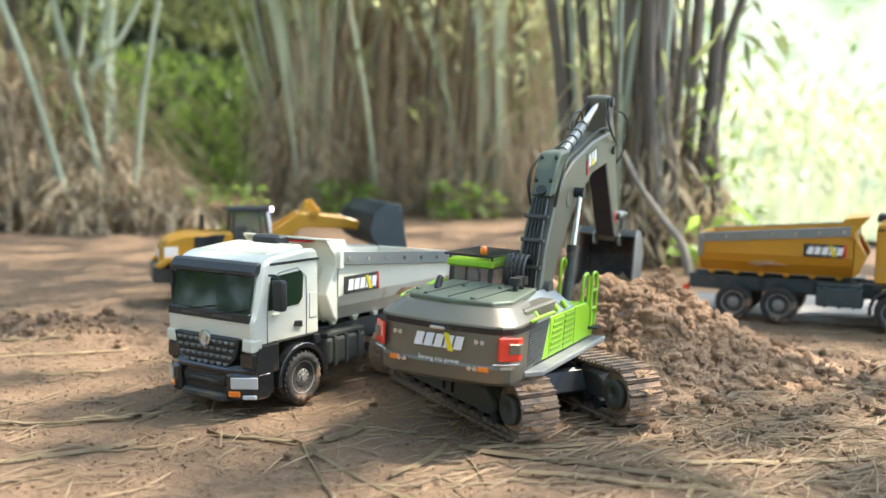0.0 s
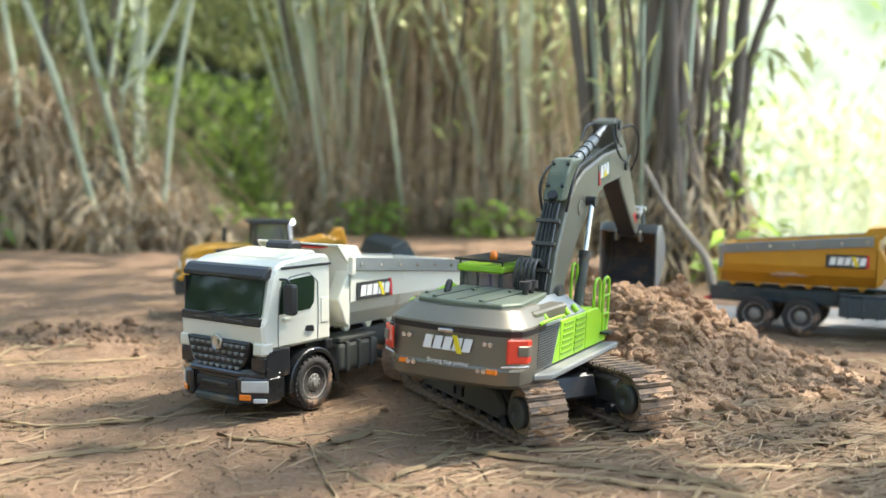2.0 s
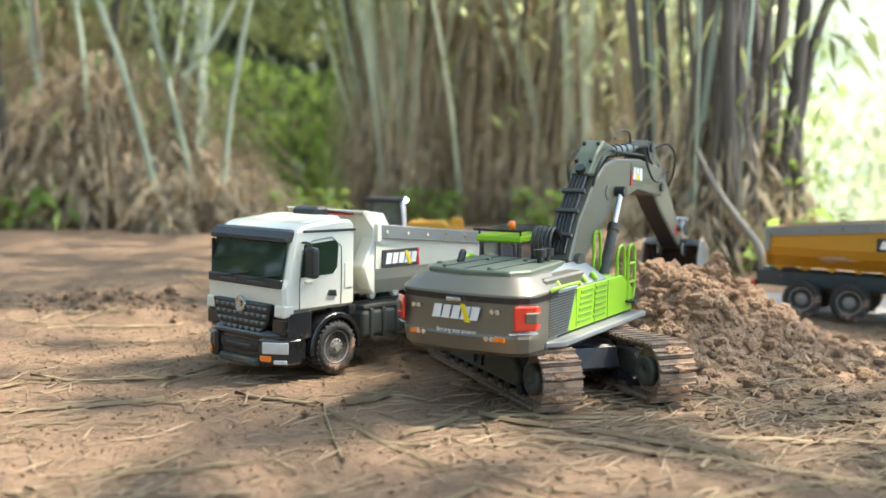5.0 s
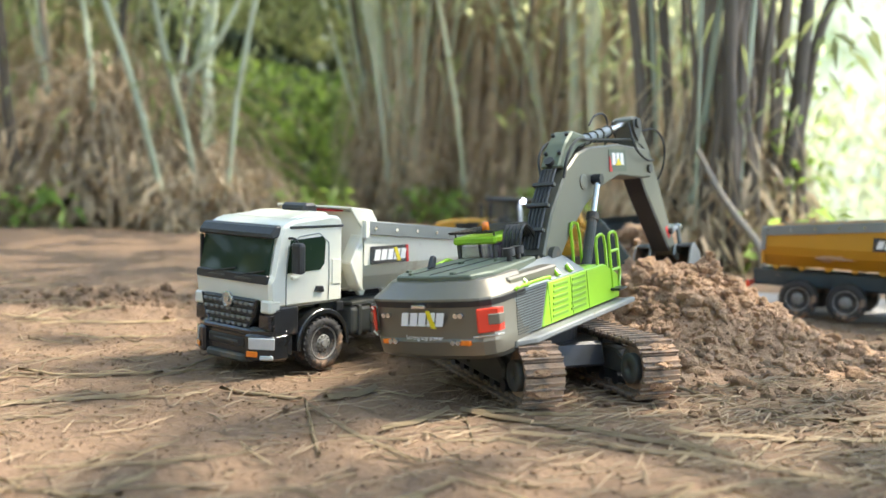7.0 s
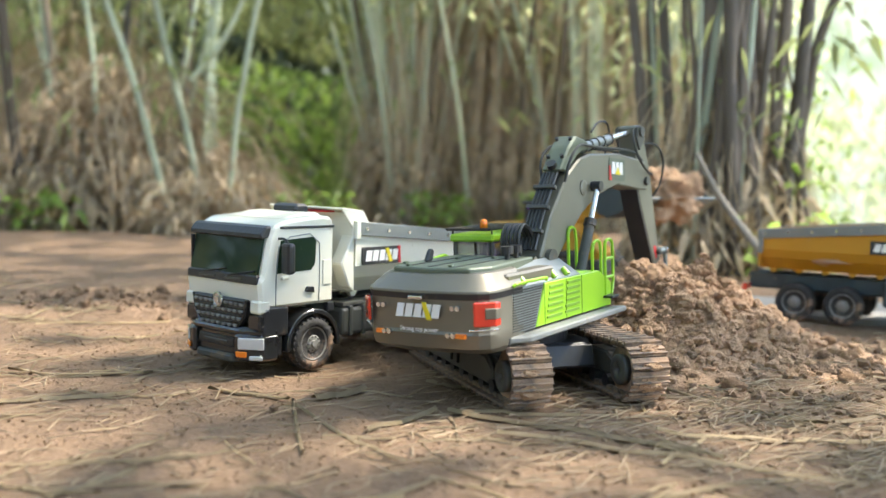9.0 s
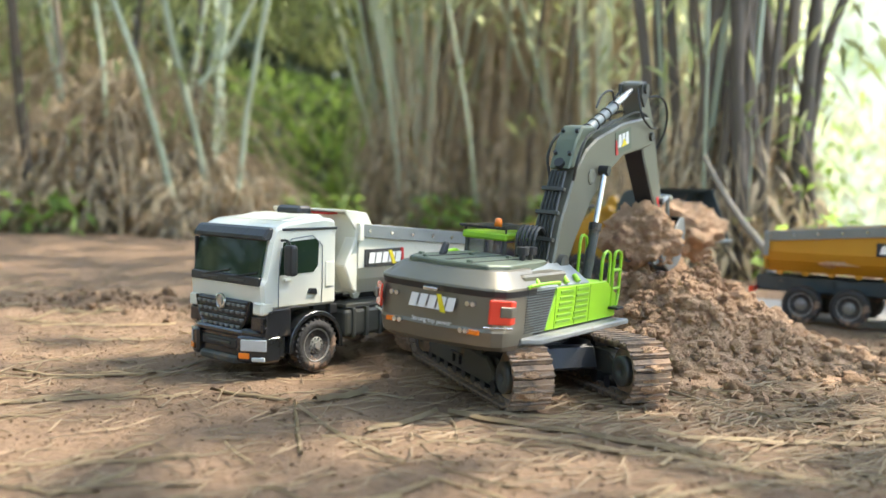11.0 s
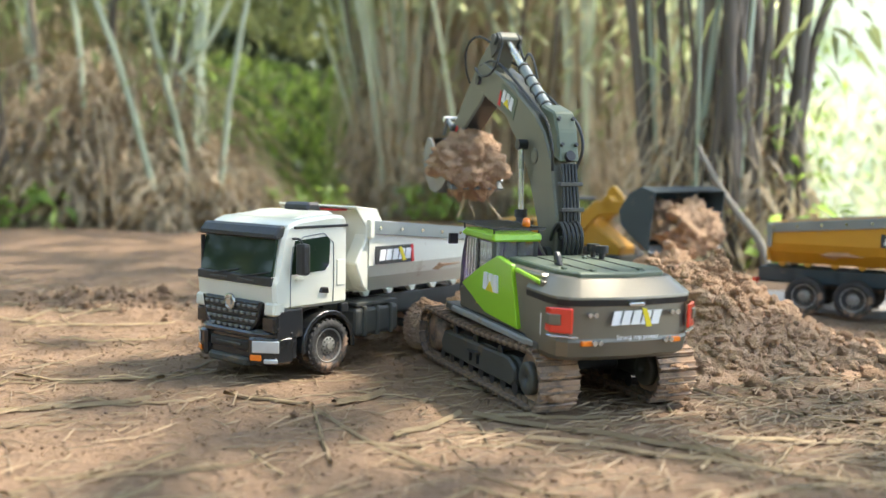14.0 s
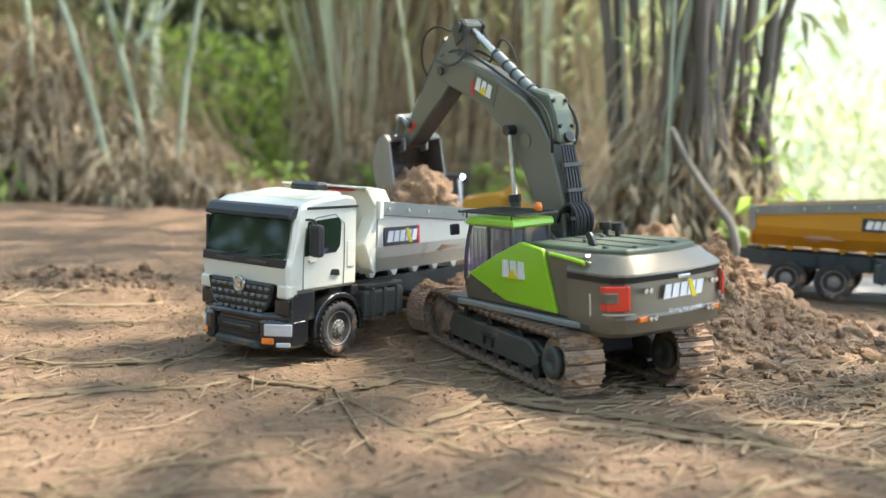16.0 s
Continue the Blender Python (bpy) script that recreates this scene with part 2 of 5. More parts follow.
def rod(a, b, r, r2=None, seg=12, bm=None):
    own = bmesh.new()
    a, b = Vector(a), Vector(b)
    d = b - a
    m = Matrix.Translation((a + b) / 2) @ d.to_track_quat("Z", "Y").to_matrix().to_4x4()
    bmesh.ops.create_cone(own, cap_ends=True, segments=seg, radius1=r, radius2=r if r2 is None else r2, depth=d.length, matrix=m)
    return join(bm, own)


def tube(points, r, seg=6, bm=None, radii=None, rounds=2):
    """A bent pipe through points, smoothed by corner cutting."""
    pts = [Vector(p) for p in points]
    rad = list(radii or [r] * len(pts))
    for _ in range(rounds):
        q, qr = [pts[0]], [rad[0]]
        for i in range(len(pts) - 1):
            a, b = pts[i], pts[i + 1]
            q += [a.lerp(b, 0.25), a.lerp(b, 0.75)]
            qr += [rad[i] * 0.75 + rad[i + 1] * 0.25, rad[i] * 0.25 + rad[i + 1] * 0.75]
        pts, rad = q + [pts[-1]], qr + [rad[-1]]
    own = bm or bmesh.new()
    rings = []
    side = Vector((0.31, 0.52, 0.8)).normalized()
    for i, p in enumerate(pts):
        d = (pts[min(i + 1, len(pts) - 1)] - pts[max(i - 1, 0)]).normalized()
        u = side - side.dot(d) * d
        if u.length < 1e-3:
            u = d.orthogonal()
        u.normalize()
        side = u
        v = d.cross(u)
        rings.append([own.verts.new(p + rad[i] * (u * math.cos(2 * math.pi * k / seg) + v * math.sin(2 * math.pi * k / seg))) for k in range(seg)])
    for i in range(len(rings) - 1):
        for k in range(seg):
            own.faces.new((rings[i][k], rings[i][(k + 1) % seg], rings[i + 1][(k + 1) % seg], rings[i + 1][k]))
    own.faces.new(rings[0][::-1])
    own.faces.new(rings[-1])
    return own


def lathe(profile, seg=32, bm=None):
    """Turns (radius, y) pairs about the y axis."""
    own = bm or bmesh.new()
    rings = [[own.verts.new((r * math.cos(2 * math.pi * k / seg), y, r * math.sin(2 * math.pi * k / seg))) for k in range(seg)] for r, y in profile]
    for i in range(len(rings) - 1):
        for k in range(seg):
            own.faces.new((rings[i][k], rings[i][(k + 1) % seg], rings[i + 1][(k + 1) % seg], rings[i + 1][k]))
    own.faces.new(rings[0])
    own.faces.new(rings[-1][::-1])
    return own


def lettering(name, words, size, mat, parent, m):
    cu = bpy.data.curves.new(name, "FONT")
    cu.body, cu.size, cu.align_x, cu.align_y, cu.extrude = words, size, "CENTER", "CENTER", size * 0.02
    tmp = bpy.data.objects.new("tmp", cu)
    scene.collection.objects.link(tmp)
    me = bpy.data.meshes.new_from_object(tmp.evaluated_get(bpy.context.evaluated_depsgraph_get()))
    bpy.data.objects.remove(tmp)
    me.materials.clear()
    me.materials.append(mat)
    return shared(name, me, parent, m)


def brand_plate(parent, m, wide, tall, backing=True, strip=True):
    """A maker's plate without letters: five slanted light shapes, the fourth a yellow flash."""
    if backing:
        ob = part("brand_plate", box(-wide / 2, wide / 2, -0.0008, 0.0012, -tall / 2, tall / 2, 0.0005), M_BLACK, parent, "black maker's plate")
        ob.matrix_basis = m
    else:
        ob = part("brand_mark", box(-wide * 0.46, wide * 0.46, -0.0006, 0.0008, -tall * 0.49, -tall * 0.4, 0.0003), M_SIGNWHITE, parent, "white block mark")
        ob.matrix_basis = m
    x0, w = (-wide * 0.40, wide * 0.172) if backing else (-wide * 0.45, wide * 0.2)
    h = tall * (0.3 if backing else 0.5)
    for i in range(5):
        a = x0 + i * w
        sl = w * 0.3
        pts = [(a - sl * 0.5, -h), (a + w * 0.8 - sl * 0.5, -h), (a + w * 0.8 + sl * 0.5, h), (a + sl * 0.5, h)]
        part("brand_shape", prism(pts, -0.0022, -0.001, 0, None), M_SIGNWHITE, parent).matrix_basis = m
    a, hh = x0 + 2.9 * w, h * 1.3
    part("brand_flash", prism([(a, hh), (a + w * 0.45, hh), (a + w * 1.05, -hh), (a + w * 0.5, -hh)], -0.0032, -0.0015, 0, None), M_SIGNYEL, parent, "yellow flash").matrix_basis = m
    if backing and strip:
        part("brand_shape", box(wide * 0.44, wide * 0.5, -0.0026, -0.001, -tall / 2, tall / 2, 0), M_SIGNRED, parent).matrix_basis = m
    return ob


def wheel(name, parent, m, radius, width, mat=None, rim=None, lugs=28):
    """Tyre with tread lugs, dished rim, hub and nuts; its outer side faces +y."""
    hold = part(name, lathe([(radius * 0.5, -width / 2), (radius * 0.93, -width / 2), (radius * 0.985, -width * 0.36), (radius * 0.985, width * 0.36), (radius * 0.93, width / 2), (radius * 0.68, width / 2), (radius * 0.64, width * 0.42)], 40), mat or M_RUBBER, parent, "", True)
    hold.matrix_basis = m
    bm = bmesh.new()
    for k in range(lugs):
        a = 2 * math.pi * k / lugs
        for s in (-1, 1):
            own = bmesh.new()
            bmesh.ops.create_cube(own, size=1, matrix=Matrix.Rotation(-a - 0.06 * s, 4, "Y") @ Matrix.Translation((radius * 0.985, s * width * 0.24, 0)) @ Matrix.Rotation(0.3 * s, 4, "X") @ Matrix.Diagonal((radius * 0.06, width * 0.46, radius * 0.11, 1)))
            join(bm, own)
    part("tread", bm, mat or M_RUBBER, hold)
    r = radius * 0.62
    part("rim", lathe([(r * 1.03, width * 0.30), (r * 1.05, width * 0.46), (r * 0.97, width * 0.46), (r * 0.9, width * 0.34), (r * 0.58, width * 0.37), (r * 0.52, width * 0.43), (r * 0.2, width * 0.44)], 32), rim or M_RIM, hold, "", True)
    part("hub", rod((0, width * 0.3, 0), (0, width * 0.53, 0), r * 0.26, r * 0.21, 20), rim or M_RIM, hold)
    for k in range(10):
        a = 2 * math.pi * k / 10
        part("wheel_nut", rod((r * 0.43 * math.cos(a), width * 0.36, r * 0.43 * math.sin(a)), (r * 0.43 * math.cos(a), width * 0.48, r * 0.43 * math.sin(a)), r * 0.055, None, 6), M_DARK, hold)
    bm = bmesh.new()
    for k in range(10):
        a = 2 * math.pi * (k + 0.5) / 10
        rod((r * 0.75 * math.cos(a), width * 0.3, r * 0.75 * math.sin(a)), (r * 0.75 * math.cos(a), width * 0.366, r * 0.75 * math.sin(a)), r * 0.075, None, 10, bm)
    part("rim_hole", bm, M_BLACK, hold)
    return hold


def lumpy(radius, seed, sub=4, stretch=(1, 1, 1), amp=0.35, freq=3.0):
    """A ragged lump of soil."""
    bm = bmesh.new()
    bmesh.ops.create_icosphere(bm, subdivisions=sub, radius=1)
    off = Vector((seed * 3.1, seed * 1.7, seed * 0.9))
    for v in bm.verts:
        n = v.co.normalized()
        k = 1 + amp * noise.fractal(n * freq * 0.6 + off, 0.8, 2.1, 5) + amp * 0.45 * abs(noise.noise(n * freq * 3 + off)) + amp * 0.2 * noise.noise(n * freq * 9 + off)
        v.co = Vector([n[i] * k * radius * stretch[i] for i in range(3)])
    return bm


# ---- ground ----
def spread(lo, hi, step, far_lo, far_hi, grow=1.25):
    xs = list(np.arange(lo, hi + 1e-6, step))
    s = step
    while xs[-1] < far_hi:
        s *= grow
        xs.append(xs[-1] + s)
    s = step
    while xs[0] > far_lo:
        s *= grow
        xs.insert(0, xs[0] - s)
    return xs


def ground_height(x, y):
    p = Vector((x, y, 0))
    h = 0.010 * noise.fractal(p * 1.7, 1.0, 2.0, 3) + 0.004 * noise.fractal(p * 9 + Vector((5, 1, 0)), 0.9, 2.1, 4)
    h += 0.0035 * noise.fractal(p * 34 + Vector((2, 7, 0)), 0.7, 2.1, 3)
    churn = max(0.0, 1 - math.hypot((x - 0.62) / 0.55, (y - 1.45) / 0.5))
    h += churn * (0.016 * noise.fractal(p * 22, 0.7, 2.1, 4) + 0.012 * abs(noise.noise(p * 14)))
    for cx, cy, a, b, t in ((-0.86, 1.92, 0.20, 0.07, 0.020), (-0.75, 1.78, 0.16, 0.05, 0.014)):
        d = ((x - cx) / a) ** 2 + ((y - cy) / b) ** 2
        h += t * math.exp(-d) * (1 + 1.2 * noise.noise(p * 30))
    near = max(0.0, 1 - math.hypot((x + 0.05) / 0.55, (y - 1.4) / 0.45))
    return h * (1 - 0.7 * near) - 0.004


def build_ground():
    xs, ys = spread(-1.1, 1.3, 0.0105, -120, 120), spread(0.6, 2.2, 0.0105, -60, 160)
    n = len(xs)
    verts = [(x, y, ground_height(x, y) if abs(x) < 6 and -2 < y < 10 else 0.0) for y in ys for x in xs]
    faces = [(j * n + i, j * n + i + 1, (j + 1) * n + i + 1, (j + 1) * n + i) for j in range(len(ys) - 1) for i in range(n - 1)]
    me = bpy.data.meshes.new("ground")
    me.from_pydata(verts, [], faces)
    me.materials.append(M_GROUND)
    me.polygons.foreach_set("use_smooth", [True] * len(faces))
    return tagged(new("ground", me), "dry sandy earth floor with churned soil and litter", "ground", kind="structure")


build_ground()


def stuff_mesh(name, verts, faces, mat, label, category):
    me = bpy.data.meshes.new(name)
    me.from_pydata(verts, [], faces)
    me.materials.append(mat)
    return tagged(new(name, me), label, category, kind="stuff")


def leaf_cloud(rng, count, place, length, width):
    """Long narrow bent leaves: place(rng) gives each one's spot and lean."""
    verts, faces = [], []
    for _ in range(count):
        p, down = place(rng)
        a = rng.uniform(0, 2 * math.pi)
        d = Vector((math.cos(a), math.sin(a), -down + rng.uniform(-0.5, 0.5))).normalized()
        s = d.cross(Vector((rng.uniform(-1, 1), rng.uniform(-1, 1), 1.2))).normalized()
        l, w = length * rng.uniform(0.6, 1.4), width * rng.uniform(0.6, 1.4)
        p = Vector(p)
        k = len(verts)
        verts += [p, p + d * l * 0.4 + s * w, p + d * l * 0.4 - s * w, p + d * l + Vector((0, 0, -0.25 * l))]
        faces += [(k, k + 1, k + 2), (k + 1, k + 3, k + 2)]
    return [tuple(v) for v in verts], faces


# ---- far setting ----
def build_backdrop():
    m = bpy.data.materials.new("glowing_distance")
    m.use_nodes = True
    t = m.node_tree
    b = t.nodes["Principled BSDF"]
    co = t.nodes.new("ShaderNodeTexCoord")
    n = t.nodes.new("ShaderNodeTexNoise")
    n.inputs["Scale"].default_value, n.inputs["Detail"].default_value = 0.35, 5
    t.links.new(co.outputs["Object"], n.inputs["Vector"])
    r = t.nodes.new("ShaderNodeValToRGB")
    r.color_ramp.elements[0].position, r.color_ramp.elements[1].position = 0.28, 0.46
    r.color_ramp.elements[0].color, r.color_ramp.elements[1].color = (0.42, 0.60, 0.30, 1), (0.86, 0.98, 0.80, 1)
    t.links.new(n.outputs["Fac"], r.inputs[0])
    # The sheet emits its own light in place of sun and haze far off.
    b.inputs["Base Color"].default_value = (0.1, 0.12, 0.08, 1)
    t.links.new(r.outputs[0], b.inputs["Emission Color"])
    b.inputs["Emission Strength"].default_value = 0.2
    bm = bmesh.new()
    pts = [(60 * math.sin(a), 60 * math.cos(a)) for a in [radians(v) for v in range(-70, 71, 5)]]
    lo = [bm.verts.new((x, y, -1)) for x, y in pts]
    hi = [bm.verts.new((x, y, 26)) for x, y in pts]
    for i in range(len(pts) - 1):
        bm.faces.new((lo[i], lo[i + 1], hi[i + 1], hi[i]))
    tagged(part("backdrop", bm, m), "glowing sheet for the hazy sunlit greenery far across the water", "backdrop", kind="structure")


build_backdrop()
M_WATER = material("calm_river_water", (0.16, 0.17, 0.11), 0.08, 0, 0.1, 1.0, 0.05, bump_scale=2.0)
tagged(part("water", prism([(1.75, 6.6), (1.55, 4.6), (1.9, 3.9), (3.2, 3.4), (40, 3.0), (40, 45), (4, 45), (2.2, 14)], 0.012, 0.02, 0, None, "z"), M_WATER), "calm greenish river with bright reflections", "river", kind="structure")


# A thin pale grey strip, level with the ground around it.
tagged(part("pavement", prism([(0.5, 2.2), (0.5, 2.5), (2.8, 2.2), (2.8, 1.62), (1.2, 2.02)], -0.02, 0.007, 0.002, None, "z"), material("pale_grey_strip", (0.27, 0.26, 0.24), 0.85, 0, 0.15, 9, 0.2, dirt=(0.3, 0.22, 0.15), dirt_amount=0.03, dirt_scale=6)), "pale grey strip, brown in spots, flush with the earth", "pavement", kind="structure")


def far_wood(name, seed, x0, x1, y0, y1, z0, z1, count, mat, label, size=0.3):
    rng = random.Random(seed)

    def place(g):
        x = g.uniform(x0, x1)
        z = z0 + (z1 - z0) * g.random()
        return (x, g.uniform(y0, y1), z + 0.6 * noise.noise(Vector((x * 0.8, z * 0.5, seed)))), 0.8

    v, f = leaf_cloud(rng, count, place, size, size * 0.16)
    stuff_mesh(name, v, f, mat, label, "foliage")


far_wood("far_foliage", 3, -0.9, 2.2, 7.6, 11, 0.2, 4.6, 9000, M_LEAFPALE, "pale green bamboo foliage behind the clumps, light and haze put into its colour", 0.16)
# Both back layers get their shade from the leaf colour and cover bright gaps.
far_wood("shade_toned_foliage", 13, -7.5, -0.6, 8.8, 11.5, 0.0, 4.8, 16000, M_LEAFDARK, "deep green foliage at the back of the grove, shade put into its colour", 0.2)
far_wood("back_thicket", 14, -9, -0.8, 11.6, 13.0, 0.0, 5.6, 9000, M_LEAFDARK, "dark thicket closing the grove, shade put into its colour", 0.45)
far_wood("sun_toned_shrubs", 4, -2.9, -1.3, 7.8, 8.6, 0.05, 1.25, 2400, M_LEAFSUN, "green shrubs in the gap between bamboo, sunlight put into their colour", 0.09)
far_wood("river_shrubs", 5, 1.9, 6.0, 9.5, 13, 0.0, 1.1, 2600, M_LEAFPALE, "pale shrubs on the river bank, haze put into their colour", 0.16)
# Two leaf screens out of view, added to dim sky light and reflections.
far_wood("unseen_grove_edge", 9, -7, 7, -6.5, -4.0, 0.0, 3.2, 3600, M_LEAF, "unseen leafy screen behind the camera, added for shade and reflections", 0.5)
far_wood("unseen_grove_side", 15, -8.5, -6.0, -6.0, 5.0, 0.0, 5.0, 7000, M_LEAF, "unseen leafy screen on the left, added for windscreen reflections", 0.4)
far_wood("hanging_foliage", 6, -4.8, -0.9, 5.4, 7.6, 1.25, 3.2, 9000, M_LEAF, "bamboo leaves hanging in the shade above", 0.12)
far_wood("pale_foliage", 7, -0.9, 1.5, 5.2, 6.8, 0.95, 2.8, 3200, M_LEAFPALE, "pale green bamboo sprays, caught light put into their colour", 0.11)
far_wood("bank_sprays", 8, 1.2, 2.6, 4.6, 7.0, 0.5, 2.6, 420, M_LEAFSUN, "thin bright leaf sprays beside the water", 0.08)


# ---- bamboo clumps ----
def culm_mesh(seed, bend, mat, r=0.022, height=3.6):
    rng = random.Random(seed)
    bm = bmesh.new()
    n = 13
    pts, rad = [], []
    for i in range(n + 1):
        f = i / n
        c = Vector((bend * f * f * height * 0.5 + 0.012 * rng.uniform(-1, 1), 0.05 * math.sin(f * 5 + seed), height * f * (1 - 0.12 * abs(bend) * f)))
        taper = r * (1 - 0.55 * f)
        pts += [c, c + Vector((0, 0, 0.012))]
        rad += [taper * 1.16, taper]
    tube(pts, r, 7, bm, rad, 0)
    me = bpy.data.meshes.new("culm")
    for f in bm.faces:
        f.smooth = True
    bm.to_mesh(me)
    bm.free()
    me.materials.append(mat)
    return me


GREEN = [culm_mesh(k, 0.12 + 0.1 * k, M_CULM, 0.0125) for k in range(4)]
BROWN = [culm_mesh(k + 10, 0.05 + 0.07 * k, M_CULMBROWN, 0.026) for k in range(4)]


def tangle(rng, count, rx, ry, rz, thick, fan=1.0):
    """Dead thin branches that rise from the heart of a clump, arch over and hang down."""
    bm = bmesh.new()
    for _ in range(count):
        a = rng.uniform(0, 2 * math.pi)
        s = 0.5 * math.sqrt(rng.random())
        x, y = rx * s * math.cos(a), ry * s * math.sin(a)
        top = rz * rng.uniform(0.3, 1.0) * (1.1 - 0.5 * s)
        b = a + rng.gauss(0, 0.7)
        l = rng.uniform(0.35, 1.0) * fan
        dx, dy = l * rx * math.cos(b), l * ry * math.sin(b)
        end = max(0.02, top * rng.uniform(-0.1, 0.55))
        w = thick * rng.uniform(0.5, 1.3)
        tube([(x - dx * 0.15, y - dy * 0.15, top * 0.45), (x + dx * 0.2, y + dy * 0.2, top), (x + dx * 0.7, y + dy * 0.7, top * 0.8), (x + dx + 0.04 * rng.uniform(-1, 1), y + dy, end)], 0.004, 3, bm, [w, w, w * 0.8, w * 0.4], 1)
    return bm


def bamboo_clump(label, x, y, seed, greens, browns, spread_r, lean, fat=1.0, dead=160, dead_r=(0.7, 0.5, 1.2), dead_thick=0.006, leaves=500, dry=900, wild=0.6, sizes=(0.7, 1.25), thatch=None):
    rng = random.Random(seed)
    root = tagged(empty("bamboo_clump", pose(x, y, 0)), label, "bamboo", "bamboo clumps")
    for k in range(greens + browns):
        me = (GREEN if k < greens else BROWN)[rng.randrange(4)]
        a = rng.uniform(0, 2 * math.pi)
        d = spread_r * math.sqrt(rng.random())
        s = fat * rng.uniform(*sizes)
        tilt = lean * (0.3 + 0.7 * d / max(spread_r, 1e-3)) * rng.uniform(0.3, 1.2)
        m = Matrix.Translation((d * math.cos(a), d * math.sin(a), -0.03)) @ Matrix.Rotation(a + rng.uniform(-wild, wild), 4, "Z") @ Matrix.Rotation(radians(tilt), 4, "Y") @ Matrix.Diagonal((s, s, rng.uniform(0.85, 1.2), 1))
        shared("culm", me, root, m)
    if dead:
        part("branch_tangle", tangle(rng, dead, *dead_r, dead_thick), thatch or M_THATCH, root)["kind"] = "stuff"
    if dry:
        def low(g):
            a, s = g.uniform(0, 2 * math.pi), math.sqrt(g.random())
            return (dead_r[0] * s * math.cos(a), dead_r[1] * s * math.sin(a), dead_r[2] * (1 - 0.75 * s) * g.random()), 1.0
        v, f = leaf_cloud(rng, dry * 2, low, 0.10, 0.013)
        me = bpy.data.meshes.new("leaf_litter")
        me.from_pydata(v, [], f)
        me.materials.append(M_LEAFDRY)
        shared("leaf_litter", me, root)["kind"] = "stuff"
    if leaves:
        def high(g):
            a, s = g.uniform(0, 2 * math.pi), math.sqrt(g.random())
            return (spread_r * 2.2 * s * math.cos(a), spread_r * 2.2 * s * math.sin(a), g.uniform(0.5, 3.2)), 0.8
        v, f = leaf_cloud(rng, leaves * 3, high, 0.11, 0.010)
        me = bpy.data.meshes.new("leaf_crown")
        me.from_pydata(v, [], f)
        me.materials.append(M_LEAF)
        shared("leaf_crown", me, root)["kind"] = "stuff"
    return root


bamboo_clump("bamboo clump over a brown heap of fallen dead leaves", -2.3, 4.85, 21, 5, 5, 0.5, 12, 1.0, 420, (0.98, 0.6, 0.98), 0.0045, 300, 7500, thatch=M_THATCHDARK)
bamboo_clump("young bamboo stems leaning out of the litter heap", -1.6, 4.5, 22, 7, 0, 0.16, 14, 1.25, 90, (0.5, 0.35, 0.4), 0.004, 120, 1200)
bamboo_clump("fan of pale green bamboo stems with dead branches", -0.78, 5.9, 23, 52, 2, 0.26, 12, 1.0, 500, (0.38, 0.4, 1.7), 0.0042, 160, 1000)
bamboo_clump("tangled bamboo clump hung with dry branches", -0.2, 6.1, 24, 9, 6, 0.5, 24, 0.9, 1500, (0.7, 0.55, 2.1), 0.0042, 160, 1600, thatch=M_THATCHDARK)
bamboo_clump("bamboo clump with pale drooping stems", 0.36, 5.9, 25, 50, 2, 0.32, 17, 1.0, 800, (0.5, 0.45, 1.8), 0.0042, 160, 1000)
bamboo_clump("dense clump of dark old bamboo stems", 0.74, 3.35, 26, 11, 22, 0.23, 7, 0.78, 160, (0.34, 0.28, 0.8), 0.003, 160, 500, 3.1, (0.4, 1.45))
bamboo_clump("brown bamboo thicket at the back of the grove", -3.9, 7.0, 27, 8, 8, 0.7, 16, 1.1, 700, (1.1, 0.6, 1.8), 0.005, 800, 2500)
bamboo_clump("bamboo thicket with dry thatch coloured dark for shade", 1.05, 7.6, 28, 10, 8, 0.6, 14, 1.1, 700, (0.8, 0.6, 2.0), 0.005, 700, 1800, thatch=M_THATCHDARK)

# a slender crooked tree beside the dark clump
tree = tagged(empty("slender_tree", pose(0.99, 3.3, 0)), "slender crooked dark tree with sparse bright leaves", "tree")
part("trunk", tube([(0.06, 0, -0.03), (0.03, 0, 0.2), (0.0, 0, 0.45), (0.03, 0.02, 0.62), (0.05, 0.02, 0.8), (0.16, 0.03, 1.1), (0.34, 0.05, 1.6), (0.4, 0.1, 2.4)], 0.02, 8, None, [0.026, 0.023, 0.02, 0.021, 0.018, 0.016, 0.014, 0.008]), M_CULMBROWN, tree, "", True)
part("limb", tube([(0.0, 0, 0.55), (-0.05, 0, 0.72), (-0.06, 0.02, 0.95), (0.02, 0.05, 1.3)], 0.006, 5), M_CULMBROWN, tree)
rng = random.Random(31)
v, f = leaf_cloud(rng, 90, lambda g: ((g.uniform(-0.14, 0.1), g.uniform(-0.1, 0.1), g.uniform(0.05, 0.75)), 0.6), 0.045, 0.011)
me = bpy.data.meshes.new("leaf_crown")
me.from_pydata(v, [], f)
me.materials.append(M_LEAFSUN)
shared("leaf_crown", me, tree)["kind"] = "stuff"
tagged(part("fallen_branch", tube([(0.60, 2.95, 0.40), (0.66, 2.93, 0.28), (0.74, 2.92, 0.17), (0.80, 2.9, 0.10), (0.82, 2.88, -0.02)], 0.012, 7, None, [0.008, 0.011, 0.013, 0.014, 0.014]), M_WOOD, None, "", True), "bent grey dead branch leaning by the dark bamboo", "branch")
